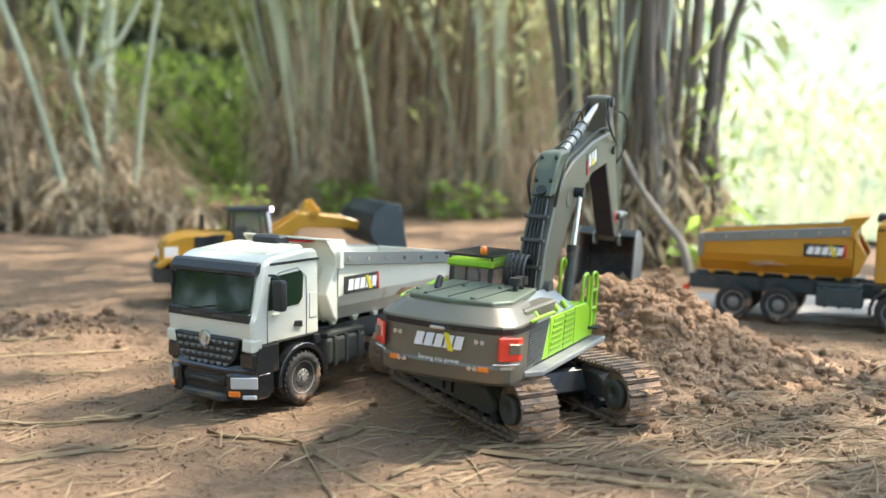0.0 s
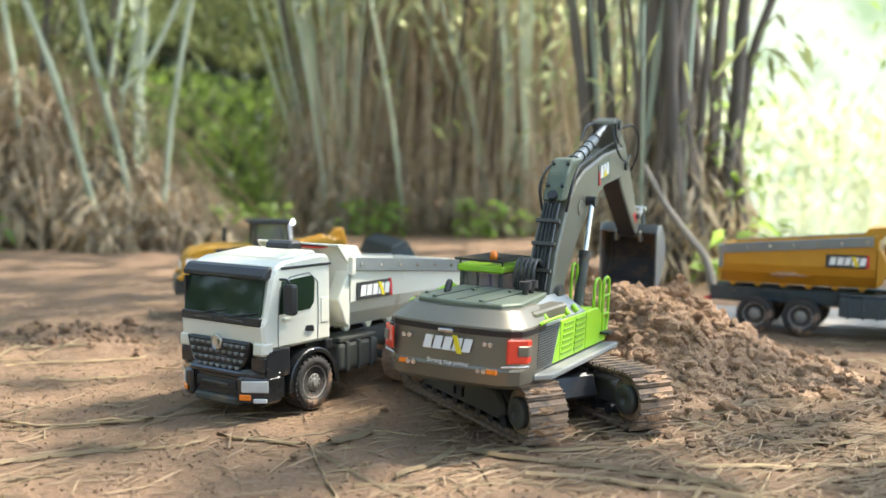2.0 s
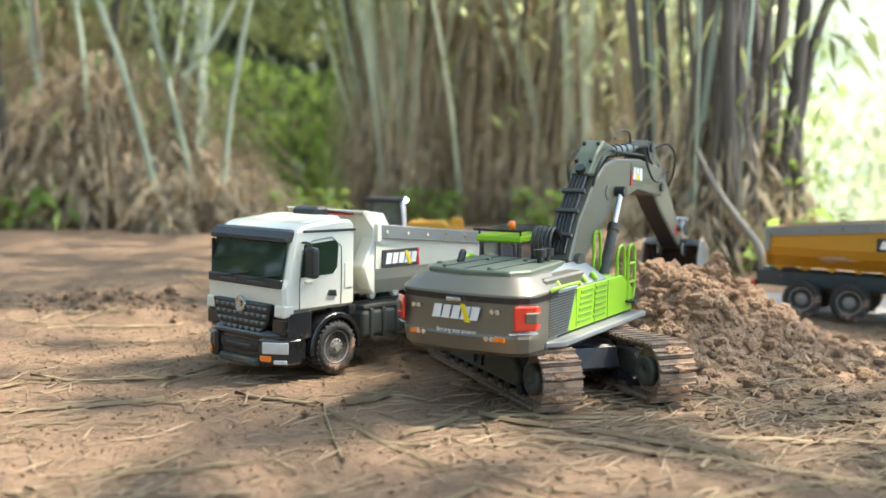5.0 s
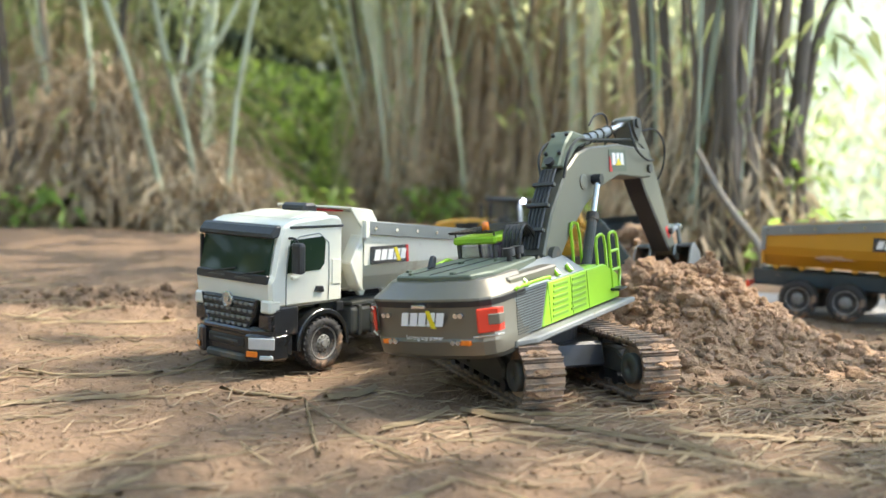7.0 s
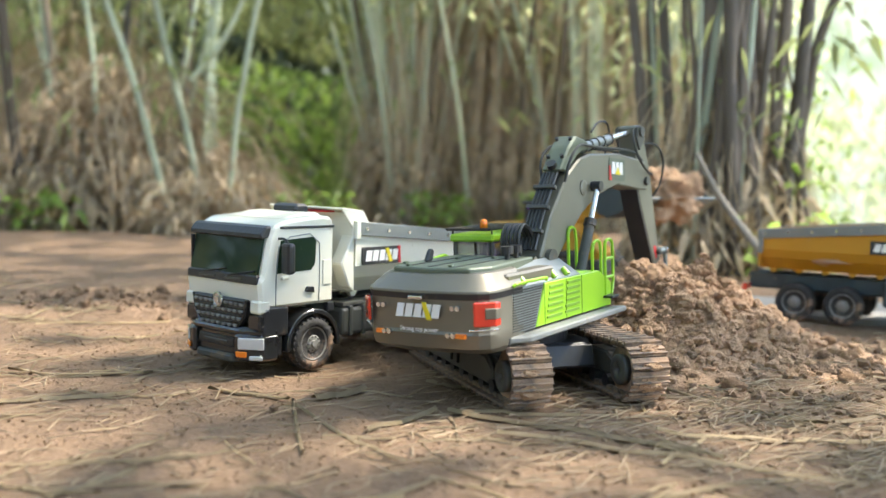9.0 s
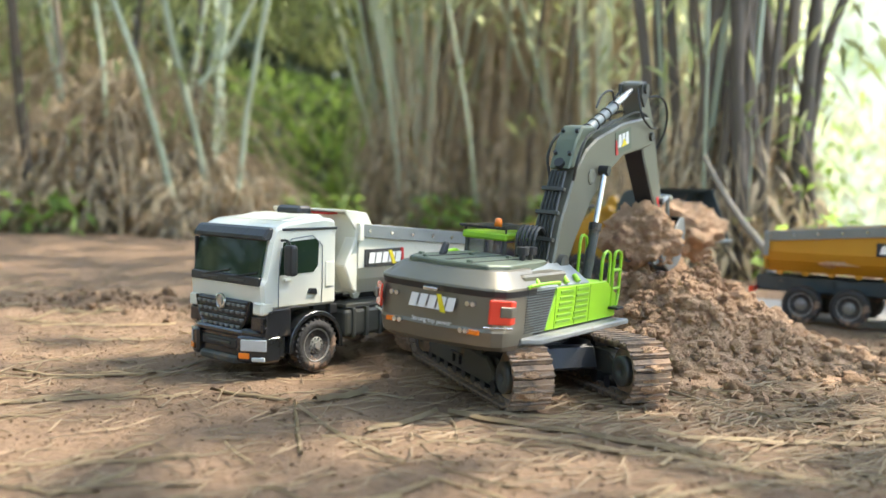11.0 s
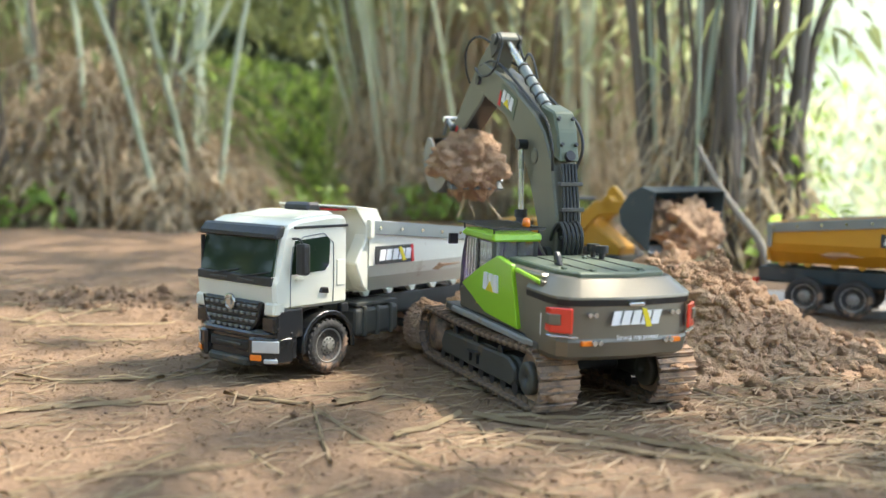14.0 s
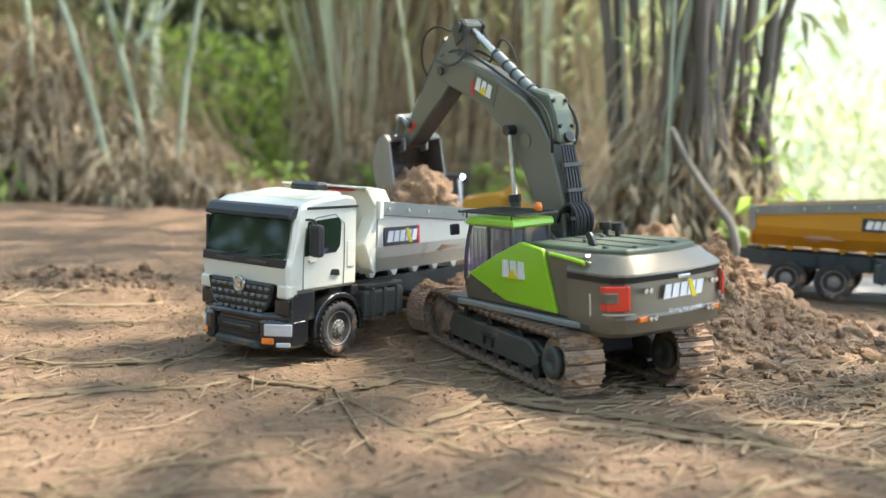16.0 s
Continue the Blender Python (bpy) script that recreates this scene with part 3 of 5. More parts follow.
tagged(part("fallen_branch", tube([(-1.62, 4.3, 0.74), (-1.56, 4.3, 0.8), (-1.45, 4.3, 0.93), (-1.3, 4.3, 1.25)], 0.02, 7, None, [0.015, 0.014, 0.013, 0.012]), M_CULM, None, "", True), "pale green bamboo stem leaning across the heap", "branch")

# low plants at the feet of the clumps
for k, (x, y, n) in enumerate(((-1.1, 4.6, 60), (-2.35, 4.2, 50), (-0.55, 5.4, 80), (0.15, 5.3, 60), (0.95, 3.0, 40), (1.05, 3.6, 50))):
    root = tagged(empty("weed", pose(x, y, 0)), "small bright green weed in the litter", "plant", "weeds")
    rng = random.Random(50 + k)
    v, f = leaf_cloud(rng, n, lambda g: ((g.uniform(-0.2, 0.2), g.uniform(-0.1, 0.1), g.uniform(0.02, 0.22)), 0.2), 0.09, 0.02)
    me = bpy.data.meshes.new("leaf_crown")
    me.from_pydata(v, [], f)
    me.materials.append(M_LEAFSUN)
    shared("leaf_crown", me, root)

# a leaf roof added above, out of view, which breaks the sun into flecks
rng = random.Random(41)


def roof_place(g):
    while True:
        x, y = g.uniform(-5, 8), g.uniform(-4, 5.6)
        if noise.noise(Vector((x * 2.3, y * 2.3, 7.7))) + 0.6 * noise.noise(Vector((x * 6.1, y * 6.1, 1.2))) < 0.12:
            return (x, y, g.uniform(4.2, 5.2)), 0.3


v, f = leaf_cloud(rng, 12000, roof_place, 0.22, 0.048)
stuff_mesh("unseen_leaf_canopy", v, f, M_LEAF, "unseen bamboo leaf canopy overhead with gaps of sky, added to fleck the sun", "foliage")


# ---- dump trucks ----
def dump_truck(m, label, paint, frame_mat, side_trim, muddy, mirror_sign):
    root = tagged(empty("dump_truck", m), label, "toy truck", "toy dump trucks")
    W = 0.098
    # chassis
    ch = part("chassis", box(-0.47, 0.09, -0.035, 0.035, 0.062, 0.088, 0.003), frame_mat, root)
    bm = box(-0.47, -0.04, 0.03, 0.042, 0.066, 0.10, 0.002)
    box(-0.47, -0.04, -0.042, -0.03, 0.066, 0.10, 0.002, bm)
    for x in (-0.1, -0.18, -0.3, -0.4):
        box(x, x + 0.012, -0.042, 0.042, 0.07, 0.095, 0.001, bm)
    part("frame_rail", bm, frame_mat, ch)
    for s in (1, -1):
        part("tank", box(-0.168, -0.066, s * 0.045, s * 0.092, 0.046, 0.092, 0.006), frame_mat, root, "ribbed dark fuel tank")
        bm = bmesh.new()
        for x in (-0.152, -0.12, -0.09):
            box(x, x + 0.008, s * 0.044, s * 0.0945, 0.044, 0.0945, 0.002, bm)
        part("tank_strap", bm, frame_mat, root)
        part("step", box(-0.166, -0.07, s * 0.05, s * 0.09, 0.094, 0.1, 0.001), frame_mat, root)
    for x in (0.0, -0.248, -0.352):
        part("axle", rod((x, -0.06, 0.042), (x, 0.06, 0.042), 0.008), frame_mat, root)
        for s in (1, -1):
            caked = muddy and x < -0.1
            wheel("wheel", root, pose(x, s * 0.083, 0.042, 0, 0, 0 if s > 0 else 180), 0.042, 0.034, M_MUDTYRE if caked else M_RUBBER, M_RIM)
    # cab shell
    side = [(-0.045, 0.105), (0.085, 0.105), (0.104, 0.112), (0.107, 0.146), (0.101, 0.154), (0.089, 0.212), (0.08, 0.230), (0.06, 0.239), (-0.02, 0.246), (-0.04, 0.243), (-0.045, 0.234)]
    cab = part("cab", prism(side, -0.094, 0.094, 0.007), paint, root)
    part("roof_fairing", prism([(-0.04, 0.2425), (0.05, 0.24), (0.0, 0.249), (-0.03, 0.25)], -0.07, 0.07, 0.004), paint, root)
    part("windscreen", prism([(0.1015, 0.153), (0.1055, 0.154), (0.0935, 0.216), (0.0895, 0.215)], -0.086, 0.086, 0.001), M_GLASSDARK, cab, "dark tinted dusty windscreen")
    part("visor", prism([(0.085, 0.214), (0.101, 0.211), (0.104, 0.217), (0.092, 0.2315), (0.08, 0.232)], -0.092, 0.092, 0.003), M_BLACK, cab, "black sun visor")
    bm = box(0.096, 0.1025, -0.0885, -0.0845, 0.155, 0.21, 0.001)
    part("windscreen_pillar", bm, M_BLACK, cab)
    for y in (-0.05, 0.02):
        part("wiper", tube([(0.1085, y, 0.153), (0.1075, y + 0.03, 0.158), (0.1058, y + 0.06, 0.163)], 0.0014, 5), M_BLACK, cab)
    part("cowl", prism([(0.1, 0.143), (0.1095, 0.1425), (0.1085, 0.156), (0.1, 0.157)], -0.0885, 0.0885, 0.0015), M_BLACK, cab)
    for y in (-0.055, 0.012):
        part("cowl_slot", box(0.108, 0.1105, y, y + 0.042, 0.1465, 0.1505, 0.001), M_DARK, cab)
    # grille with rows of scooped cells
    gr = part("grille", prism([(-0.069, 0.118), (0.069, 0.118), (0.062, 0.088), (0.045, 0.073), (0.0, 0.068), (-0.045, 0.073), (-0.062, 0.088)], 0.098, 0.111, 0.003, None, "x"), M_BLACK, root, "black grille with dimpled cells")
    bm = tube([(0.111, -0.068, 0.118), (0.111, -0.061, 0.088), (0.111, -0.045, 0.0725), (0.111, 0.0, 0.0675), (0.111, 0.045, 0.0725), (0.111, 0.061, 0.088), (0.111, 0.068, 0.118)], 0.0022, 6, None, None, 1)
    part("grille_rim", bm, M_GLOSS, gr)
    cell = prism([(-0.0052, -0.0005), (0.0052, -0.0005), (0.0042, -0.0042), (0.0, -0.0055), (-0.0042, -0.0042)], -0.001, 0.0032, 0.0008, None, "x")
    cm = bpy.data.meshes.new("grille_cell")
    cell.to_mesh(cm)
    cell.free()
    cm.materials.append(M_STEEL)
    for r in range(4):
        half = (0.058, 0.056, 0.052, 0.043)[r]
        count = (10, 9, 9, 7)[r]
        for c in range(count):
            y = -half + 2 * half * c / (count - 1)
            if r == 0 and abs(y) < 0.016:
                continue
            shared("grille_cell", cm, gr, Matrix.Translation((0.111, y, 0.1125 - r * 0.0112)))
        part("grille_bar", box(0.109, 0.1135, -half - 0.005, half + 0.005, 0.1135 - r * 0.0112, 0.1152 - r * 0.0112, 0.0006), M_GLOSS, gr)
    bd = part("badge", lathe([(0.0125, -0.001), (0.013, 0.0), (0.0125, 0.002), (0.0105, 0.003), (0.0102, 0.001)], 28), M_CHROME, root, "round chrome badge")
    bd.matrix_basis = pose(0.1135, 0, 0.113, 0, 0, -90)
    part("badge_mark", box(-0.005, 0.005, 0.0015, 0.004, -0.005, 0.005, 0.0008), M_CHROME, bd)
    # bumper and lamps
    bp = part("bumper", prism([(0.06, -0.096), (0.1, -0.09), (0.113, -0.06), (0.114, 0.06), (0.1, 0.09), (0.06, 0.096)], 0.028, 0.076, 0.004, None, "z"), M_GLOSS, root, "glossy black plastic bumper")
    part("bumper_brow", prism([(0.07, -0.0965), (0.102, -0.091), (0.118, -0.058), (0.119, 0.058), (0.102, 0.091), (0.07, 0.0965), (0.07, 0.085), (0.095, 0.08), (0.108, 0.05), (0.108, -0.05), (0.095, -0.08), (0.07, -0.085)], 0.063, 0.073, 0.003, None, "z"), M_GLOSS, bp)
    part("bumper_lip", prism([(0.08, -0.062), (0.114, -0.05), (0.122, -0.044), (0.122, 0.044), (0.114, 0.05), (0.08, 0.062)], 0.020, 0.032, 0.003, None, "z"), M_DARK, bp, "scuffed dark skid lip")
    part("bumper_slot", box(0.108, 0.1165, -0.046, 0.046, 0.042, 0.058, 0.003), M_BLACK, bp)
    part("towing_bar", rod((0.117, -0.03, 0.05), (0.117, 0.03, 0.05), 0.0022, None, 8), M_DARK, bp)
    for s in (1, -1):
        part("lamp_pod", prism([(0.07, s * 0.098), (0.1, s * 0.0935), (0.121, s * 0.066), (0.122, s * 0.05), (0.105, s * 0.05), (0.07, s * 0.08)], 0.024, 0.066, 0.004, None, "z"), M_GLOSS, bp)
        part("headlight", prism([(0.098, s * 0.0965), (0.122, s * 0.0625), (0.1235, s * 0.0645), (0.101, s * 0.099)], 0.043, 0.061, 0.003, None, "z"), M_LENS, bp, "clear headlight")
        part("indicator", prism([(0.114, s * 0.0755), (0.1225, s * 0.0585), (0.1245, s * 0.06), (0.117, s * 0.077)], 0.031, 0.040, 0.002, None, "z"), M_ORANGE, bp, "orange indicator")
        part("fog_light", prism([(0.1, s * 0.0955), (0.1125, s * 0.078), (0.1145, s * 0.08), (0.102, s * 0.0975)], 0.027, 0.034, 0.002, None, "z"), M_LENS, bp)
        part("fender_corner", prism([(0.085, 0.098), (0.1085, 0.098), (0.1075, 0.118), (0.085, 0.118)], s * 0.0715, s * 0.0955, 0.003), paint, root)
        part("corner_panel", prism([(0.085, 0.07), (0.107, 0.072), (0.1065, 0.0975), (0.085, 0.0975)], s * 0.066, s * 0.0945, 0.003), M_GLOSS, root)
        # door details
        sy = s * 0.0945
        part("window", prism([(0.005, 0.16), (0.074, 0.158), (0.066, 0.209), (0.0, 0.213), (-0.006, 0.205), (-0.004, 0.17)], sy - s * 0.002, sy + s * 0.0006, 0.0005), M_GLASSDARK, cab, "dark side window")
        bm = bmesh.new()
        tube([(0.075, sy, 0.108), (0.075, sy, 0.16), (0.068, sy, 0.212), (-0.012, sy, 0.22), (-0.014, sy, 0.15), (-0.012, sy, 0.11)], 0.0009, 4, bm, None, 1)
        part("door_seam", bm, M_STEEL, cab)
        part("door_handle", box(0.052, 0.066, sy - 0.002, sy + s * 0.005, 0.148, 0.153, 0.0015), paint, cab)
        part("side_vent", prism([(-0.002, 0.124), (0.018, 0.127), (0.014, 0.135), (0.0, 0.134)], sy - s * 0.001, sy + s * 0.003, 0.001), M_BLACK, cab)
        part("locker_hatch", box(-0.038, -0.02, sy - 0.001, sy + s * 0.0008, 0.135, 0.175, 0.0008), paint, cab)
        part("gutter", box(-0.043, 0.068, sy - 0.002, sy + s * 0.002, 0.2265, 0.2305, 0.001), M_BLACK, cab)
        mi = part("mirror", box(0.058, 0.072, s * 0.1, s * 0.122, 0.158, 0.206, 0.005), M_BLACK, root, "black door mirror")
        part("mirror_arm", tube([(0.07, s * 0.094, 0.212), (0.068, s * 0.108, 0.213), (0.066, s * 0.111, 0.204)], 0.002, 5), M_BLACK, mi)
        # wheel arch
        arch = [(0.056 * math.cos(a), 0.042 + 0.056 * math.sin(a)) for a in np.linspace(radians(-8), radians(188), 15)]
        inner = [(0.048 * math.cos(a), 0.042 + 0.048 * math.sin(a)) for a in np.linspace(radians(188), radians(-8), 15)]
        part("mudguard", prism(arch + inner, s * 0.062, s * 0.1, 0.0015), M_GLOSS, root)
        part("sill", box(0.05, 0.098, s * 0.08, s * 0.0955, 0.062, 0.107, 0.003), M_BLACK, root)
        part("sill", box(-0.045, -0.03, s * 0.085, s * 0.096, 0.09, 0.106, 0.002), M_BLACK, root)
    # air horn and intake behind the cab
    part("intake", prism([(-0.05, 0.24), (-0.015, 0.25), (-0.02, 0.262), (-0.045, 0.262)], -0.03, 0.03, 0.004), M_BLACK, root)
    # tipper body: floor, tapering sides, headboard with canopy, tail
    body = root
    top_f, top_r = 0.232, 0.203
    xf, xr = -0.092, -0.44
    flo = part("floor", prism([(-0.04, 0.112), (0.04, 0.112), (0.062, 0.118), (-0.062, 0.118)], xr + 0.01, xf, 0.002, None, "x"), paint, body)
    for s in (1, -1):
        bm = bmesh.new()
        rows = []
        for x, top in ((xf, top_f), (xr, top_r)):
            rows.append([bm.verts.new(c) for c in ((x, s * 0.058, 0.113), (x, s * 0.084, 0.14), (x, s * 0.094, 0.16), (x, s * 0.096, top), (x, s * 0.090, top), (x, s * 0.088, 0.16), (x, s * 0.078, 0.143), (x, s * 0.054, 0.119))])
        for i in range(8):
            bm.faces.new((rows[0][i], rows[0][(i + 1) % 8], rows[1][(i + 1) % 8], rows[1][i]))
        bm.faces.new(rows[0])
        bm.faces.new(rows[1])
        wl = part("side_wall", bm, paint, body)
        part("top_rail", prism([(xf - 0.002, top_f - 0.02), (xf - 0.002, top_f + 0.003), (xr, top_r + 0.003), (xr, top_r - 0.02)], s * 0.0955, s * 0.1005, 0.001), M_STEEL, wl, "grey metal top rail")
        for k in range(7):
            x = xf - 0.02 - k * 0.052
            z = top_f - 0.0085 - (top_f - top_r) * (xf - x) / (xf - xr)
            part("bolt", rod((x, s * 0.1, z), (x, s * 0.1022, z), 0.0032, None, 8), M_CHROME, wl)
        part("corner_post", box(xf - 0.006, xf + 0.004, s * 0.09, s * 0.102, 0.205, top_f + 0.004, 0.002), paint, wl)
        for k in range(6):
            x = xf - 0.04 - k * 0.058
            part("bracket", prism([(x, 0.113), (x + 0.02, 0.113), (x + 0.014, 0.104), (x + 0.006, 0.104)], s * 0.05, s * 0.06, 0.001), paint, wl)
        brand_plate(wl, pose(-0.152, s * 0.0955, 0.176, 0, 0, 180 if s > 0 else 0) @ pose(0, 0, 0, -4), 0.092, 0.03, True, True)
        part("stay", prism([(xr + 0.002, 0.15), (xr + 0.012, 0.15), (xr + 0.012, top_r), (xr + 0.002, top_r)], s * 0.096, s * 0.103, 0.001), M_STEEL, wl)
    part("headboard", prism([(xf, 0.118), (xf + 0.006, 0.118), (xf + 0.006, 0.25), (xf, 0.25)], -0.094, 0.094, 0.002), paint, body)
    part("canopy", prism([(xf - 0.02, 0.247), (xf + 0.03, 0.254), (xf + 0.03, 0.258), (xf - 0.02, 0.252)], -0.094, 0.094, 0.0015), paint, body)
    part("canopy_strip", box(xf + 0.006, xf + 0.0275, -0.05, 0.05, 0.2485, 0.2515, 0.001), M_SIGNRED, body)
    for s in (1, -1):
        part("canopy_side", prism([(xf - 0.01, 0.205), (xf + 0.03, 0.254), (xf - 0.02, 0.25), (xf - 0.035, 0.228)], s * 0.09, s * 0.094, 0.001), paint, body)
        part("headboard_wing", prism([(xf, 0.118), (xf + 0.012, 0.125), (xf + 0.03, 0.165), (xf + 0.008, 0.205), (xf, 0.23)], s * 0.066, s * 0.094, 0.002), paint, body)
    part("tailgate", prism([(xr, 0.118), (xr + 0.005, 0.118), (xr + 0.003, top_r + 0.002), (xr - 0.002, top_r + 0.002)], -0.09, 0.09, 0.001), paint, body)
    bm = bmesh.new()
    for s in (1, -1):
        box(-0.475, -0.465, s * 0.045, s * 0.085, 0.06, 0.075, 0.002, bm)
    part("tail_lamp", bm, M_RED, root)
    part("heap", lumpy(0.1, 3 if muddy else 5, 4, (1.55, 0.8, 0.42), 0.3, 3), M_PILE, body, "reddish earth load").matrix_basis = pose(-0.27, 0, 0.155)
    return root


TRUCK = pose(-0.292, 1.356, 0, 0, 0, -123.8)
white_truck = dump_truck(TRUCK, "white toy dump truck with black bumper, parked on sandy ground", M_WHITE, M_DARK, M_STEEL, True, 1)
dump_truck(pose(1.07, 2.01, 0, 0, 0, -27), "yellow toy dump truck with dark blue frame, parked behind", M_YELLOW, M_NAVY, M_NAVY, False, 1)
for k, (u, a, r) in enumerate(((-0.352, 100, 0.016), (-0.352, 150, 0.014), (-0.352, 60, 0.013), (-0.248, 80, 0.012), (-0.248, 130, 0.011), (-0.352, 190, 0.012))):
    part("mud_cake", lumpy(r, 140 + k, 3, (1.2, 1.1, 0.8), 0.5, 4), M_PILE, white_truck, "pale caked mud").matrix_basis = pose(u + 0.04 * math.cos(radians(a)), 0.088, 0.042 + 0.04 * math.sin(radians(a)))
for k, (u, v_, w_, r) in enumerate(((-0.125, 0.03, 0.236, 0.014), (-0.15, 0.012, 0.228, 0.008), (-0.105, 0.06, 0.229, 0.006))):
    b = part("earth_clod", lumpy(r, 60 + k, 3, (1, 1, 0.9), 0.5, 4), M_PILE)
    b.matrix_basis = TRUCK @ pose(u, v_, w_ - 0.012)
    tagged(b, "crumbly clod of earth in the truck's tipper", "clod", "clods in the tipper")


# ---- earth pile ----
def pile_height(x, y):
    h = 0.0
    for cx, cy, rx, ry, t in ((0.385, 1.68, 0.24, 0.25, 0.165), (0.47, 1.70, 0.21, 0.25, 0.085), (0.40, 2.02, 0.2, 0.28, 0.14), (0.33, 1.46, 0.17, 0.17, 0.05), (0.58, 1.6, 0.19, 0.2, 0.028)):
        d = math.hypot((x - cx) / rx, (y - cy) / ry)
        h = max(h, t * max(0.0, 1 - d) ** 0.9) if d < 1 else h
    if h <= 0:
        return -0.03
    p = Vector((x, y, 0))
    k = min(1.0, h / 0.04)
    h += k * (0.038 * noise.fractal(p * 9, 0.9, 2.1, 4) + 0.028 * abs(noise.noise(p * 24)) + 0.015 * noise.fractal(p * 42, 0.7, 2.1, 4) + 0.004 * noise.fractal(p * 120, 0.7, 2.1, 3))
    return h


def build_pile():
    n = 300
    xs, ys = np.linspace(0.05, 0.92, n), np.linspace(1.22, 2.42, n)
    verts = [(x + 0.008 * noise.noise(Vector((x * 40, y * 40, 3))), y, pile_height(x, y)) for y in ys for x in xs]
    faces = [(j * n + i, j * n + i + 1, (j + 1) * n + i + 1, (j + 1) * n + i) for j in range(n - 1) for i in range(n - 1) if max(verts[k][2] for k in (j * n + i, j * n + i + 1, (j + 1) * n + i + 1, (j + 1) * n + i)) > -0.02]
    ob = stuff_mesh("earth_pile", verts, faces, M_PILE, "heap of loose reddish-brown dug earth", "earth pile")
    ob.data.polygons.foreach_set("use_smooth", [True] * len(faces))


build_pile()
CLODS = []
for k in range(6):
    bm = lumpy(1.0, 80 + k, 3, (1, 1, 0.8), 0.45, 3)
    me = bpy.data.meshes.new("clod")
    bm.to_mesh(me)
    bm.free()
    me.materials.append(M_PILE)
    me.polygons.foreach_set("use_smooth", [True] * len(me.polygons))
    CLODS.append(me)
rng = random.Random(91)
for k in range(70):
    a, d = rng.uniform(0, 2 * math.pi), rng.uniform(0.1, 0.42)
    x, y = 0.46 + d * math.cos(a), 1.62 + d * math.sin(a) * 0.95
    if y > 1.95 or x < 0.22:
        continue
    r = rng.choice((0.005, 0.006, 0.008, 0.010, 0.014)) * rng.uniform(0.8, 1.2)
    ob = new("earth_clod", CLODS[k % 6])
    ob.matrix_basis = Matrix.Translation((x, y, max(pile_height(x, y), ground_height(x, y)) + r * 0.3)) @ Matrix.Rotation(rng.uniform(0, 6), 4, "Z") @ Matrix.Diagonal((r, r, r, 1))
    tagged(ob, "crumbly clod of reddish earth on the heap", "clod", "loose clods")
bm = bmesh.new()
bmesh.ops.create_icosphere(bm, subdivisions=1, radius=1)
bm.verts.index_update()
BALL = ([tuple(q.co) for q in bm.verts], [tuple(q.index for q in fc.verts) for fc in bm.faces])
bm.free()
cv, cf = [], []
for k in range(6500):
    if k > 620:
        y = 0.75 + 1.5 * rng.random()
        x = rng.uniform(-0.55, 0.55) * (0.4 + y)
    elif k % 3 == 0:
        x, y = rng.gauss(-0.85, 0.12), rng.gauss(1.9, 0.07)
    else:
        x, y = rng.gauss(0.66, 0.26), rng.gauss(1.38, 0.2)
    r = abs(rng.gauss(0.004, 0.003)) + 0.002 if k <= 620 else rng.uniform(0.0008, 0.003)
    h = max(ground_height(x, y), pile_height(x, y)) + r * 0.4
    k0 = len(cv)
    cv += [(x + r * rng.uniform(0.6, 1.3) * a, y + r * rng.uniform(0.6, 1.3) * b, h + r * rng.uniform(0.6, 1.1) * c) for a, b, c in BALL[0]]
    cf += [tuple(k0 + q for q in fc) for fc in BALL[1]]
stuff_mesh("soil_crumbs", cv, cf, M_GROUND, "scattered crumbs of dry soil on the ground", "soil")
cv, cf = [], []
for k in range(2600):
    x, y = rng.gauss(0.43, 0.12), rng.gauss(1.66, 0.16)
    h = pile_height(x, y)
    if h < 0.0:
        continue
    r = rng.choice((0.003, 0.004, 0.006, 0.008, 0.011)) * rng.uniform(0.7, 1.3)
    k0 = len(cv)
    cv += [(x + r * rng.uniform(0.6, 1.4) * a, y + r * rng.uniform(0.6, 1.4) * b, h + r * (0.3 + rng.uniform(0.6, 1.2) * c)) for a, b, c in BALL[0]]
    cf += [tuple(k0 + q for q in fc) for fc in BALL[1]]
stuff_mesh("heap_crumbs", cv, cf, M_PILE, "loose crumbs of reddish earth on the heap", "soil")


# ---- excavator ----
EXC = pose(0.131, 1.31, 0, 0, 0, 117.4)
exc = tagged(empty("excavator", EXC), "olive-grey and lime green toy crawler excavator with muddy tracks", "toy excavator")
# undercarriage
part("carbody", prism([(-0.1, 0.035), (0.1, 0.035), (0.085, 0.07), (-0.085, 0.07)], -0.065, 0.065, 0.004), M_BLACK, exc)
part("slew_ring", lathe([(0.07, -0.016), (0.07, 0.016)], 36), M_BLACK, exc).matrix_basis = pose(-0.005, 0.015, 0.082, 90)
shoe = box(-0.0088, 0.0088, -0.030, 0.030, -0.002, 0.002, 0.0008)
box(-0.0078, -0.0048, -0.030, 0.030, 0.0015, 0.0066, 0.0008, shoe)
box(0.0005, 0.003, -0.030, 0.030, 0.0015, 0.005, 0.0008, shoe)
box(-0.0085, 0.0085, -0.021, -0.015, -0.009, -0.001, 0.0015, shoe)
box(-0.0085, 0.0085, 0.015, 0.021, -0.009, -0.001, 0.0015, shoe)
box(-0.003, 0.003, -0.005, 0.005, -0.010, -0.001, 0.001, shoe)
shoe_me = bpy.data.meshes.new("track_shoe")
shoe.to_mesh(shoe_me)
shoe.free()
shoe_me.materials.append(M_TRACK)
XA, XB, RT, ZT = -0.163, 0.207, 0.039, 0.0445


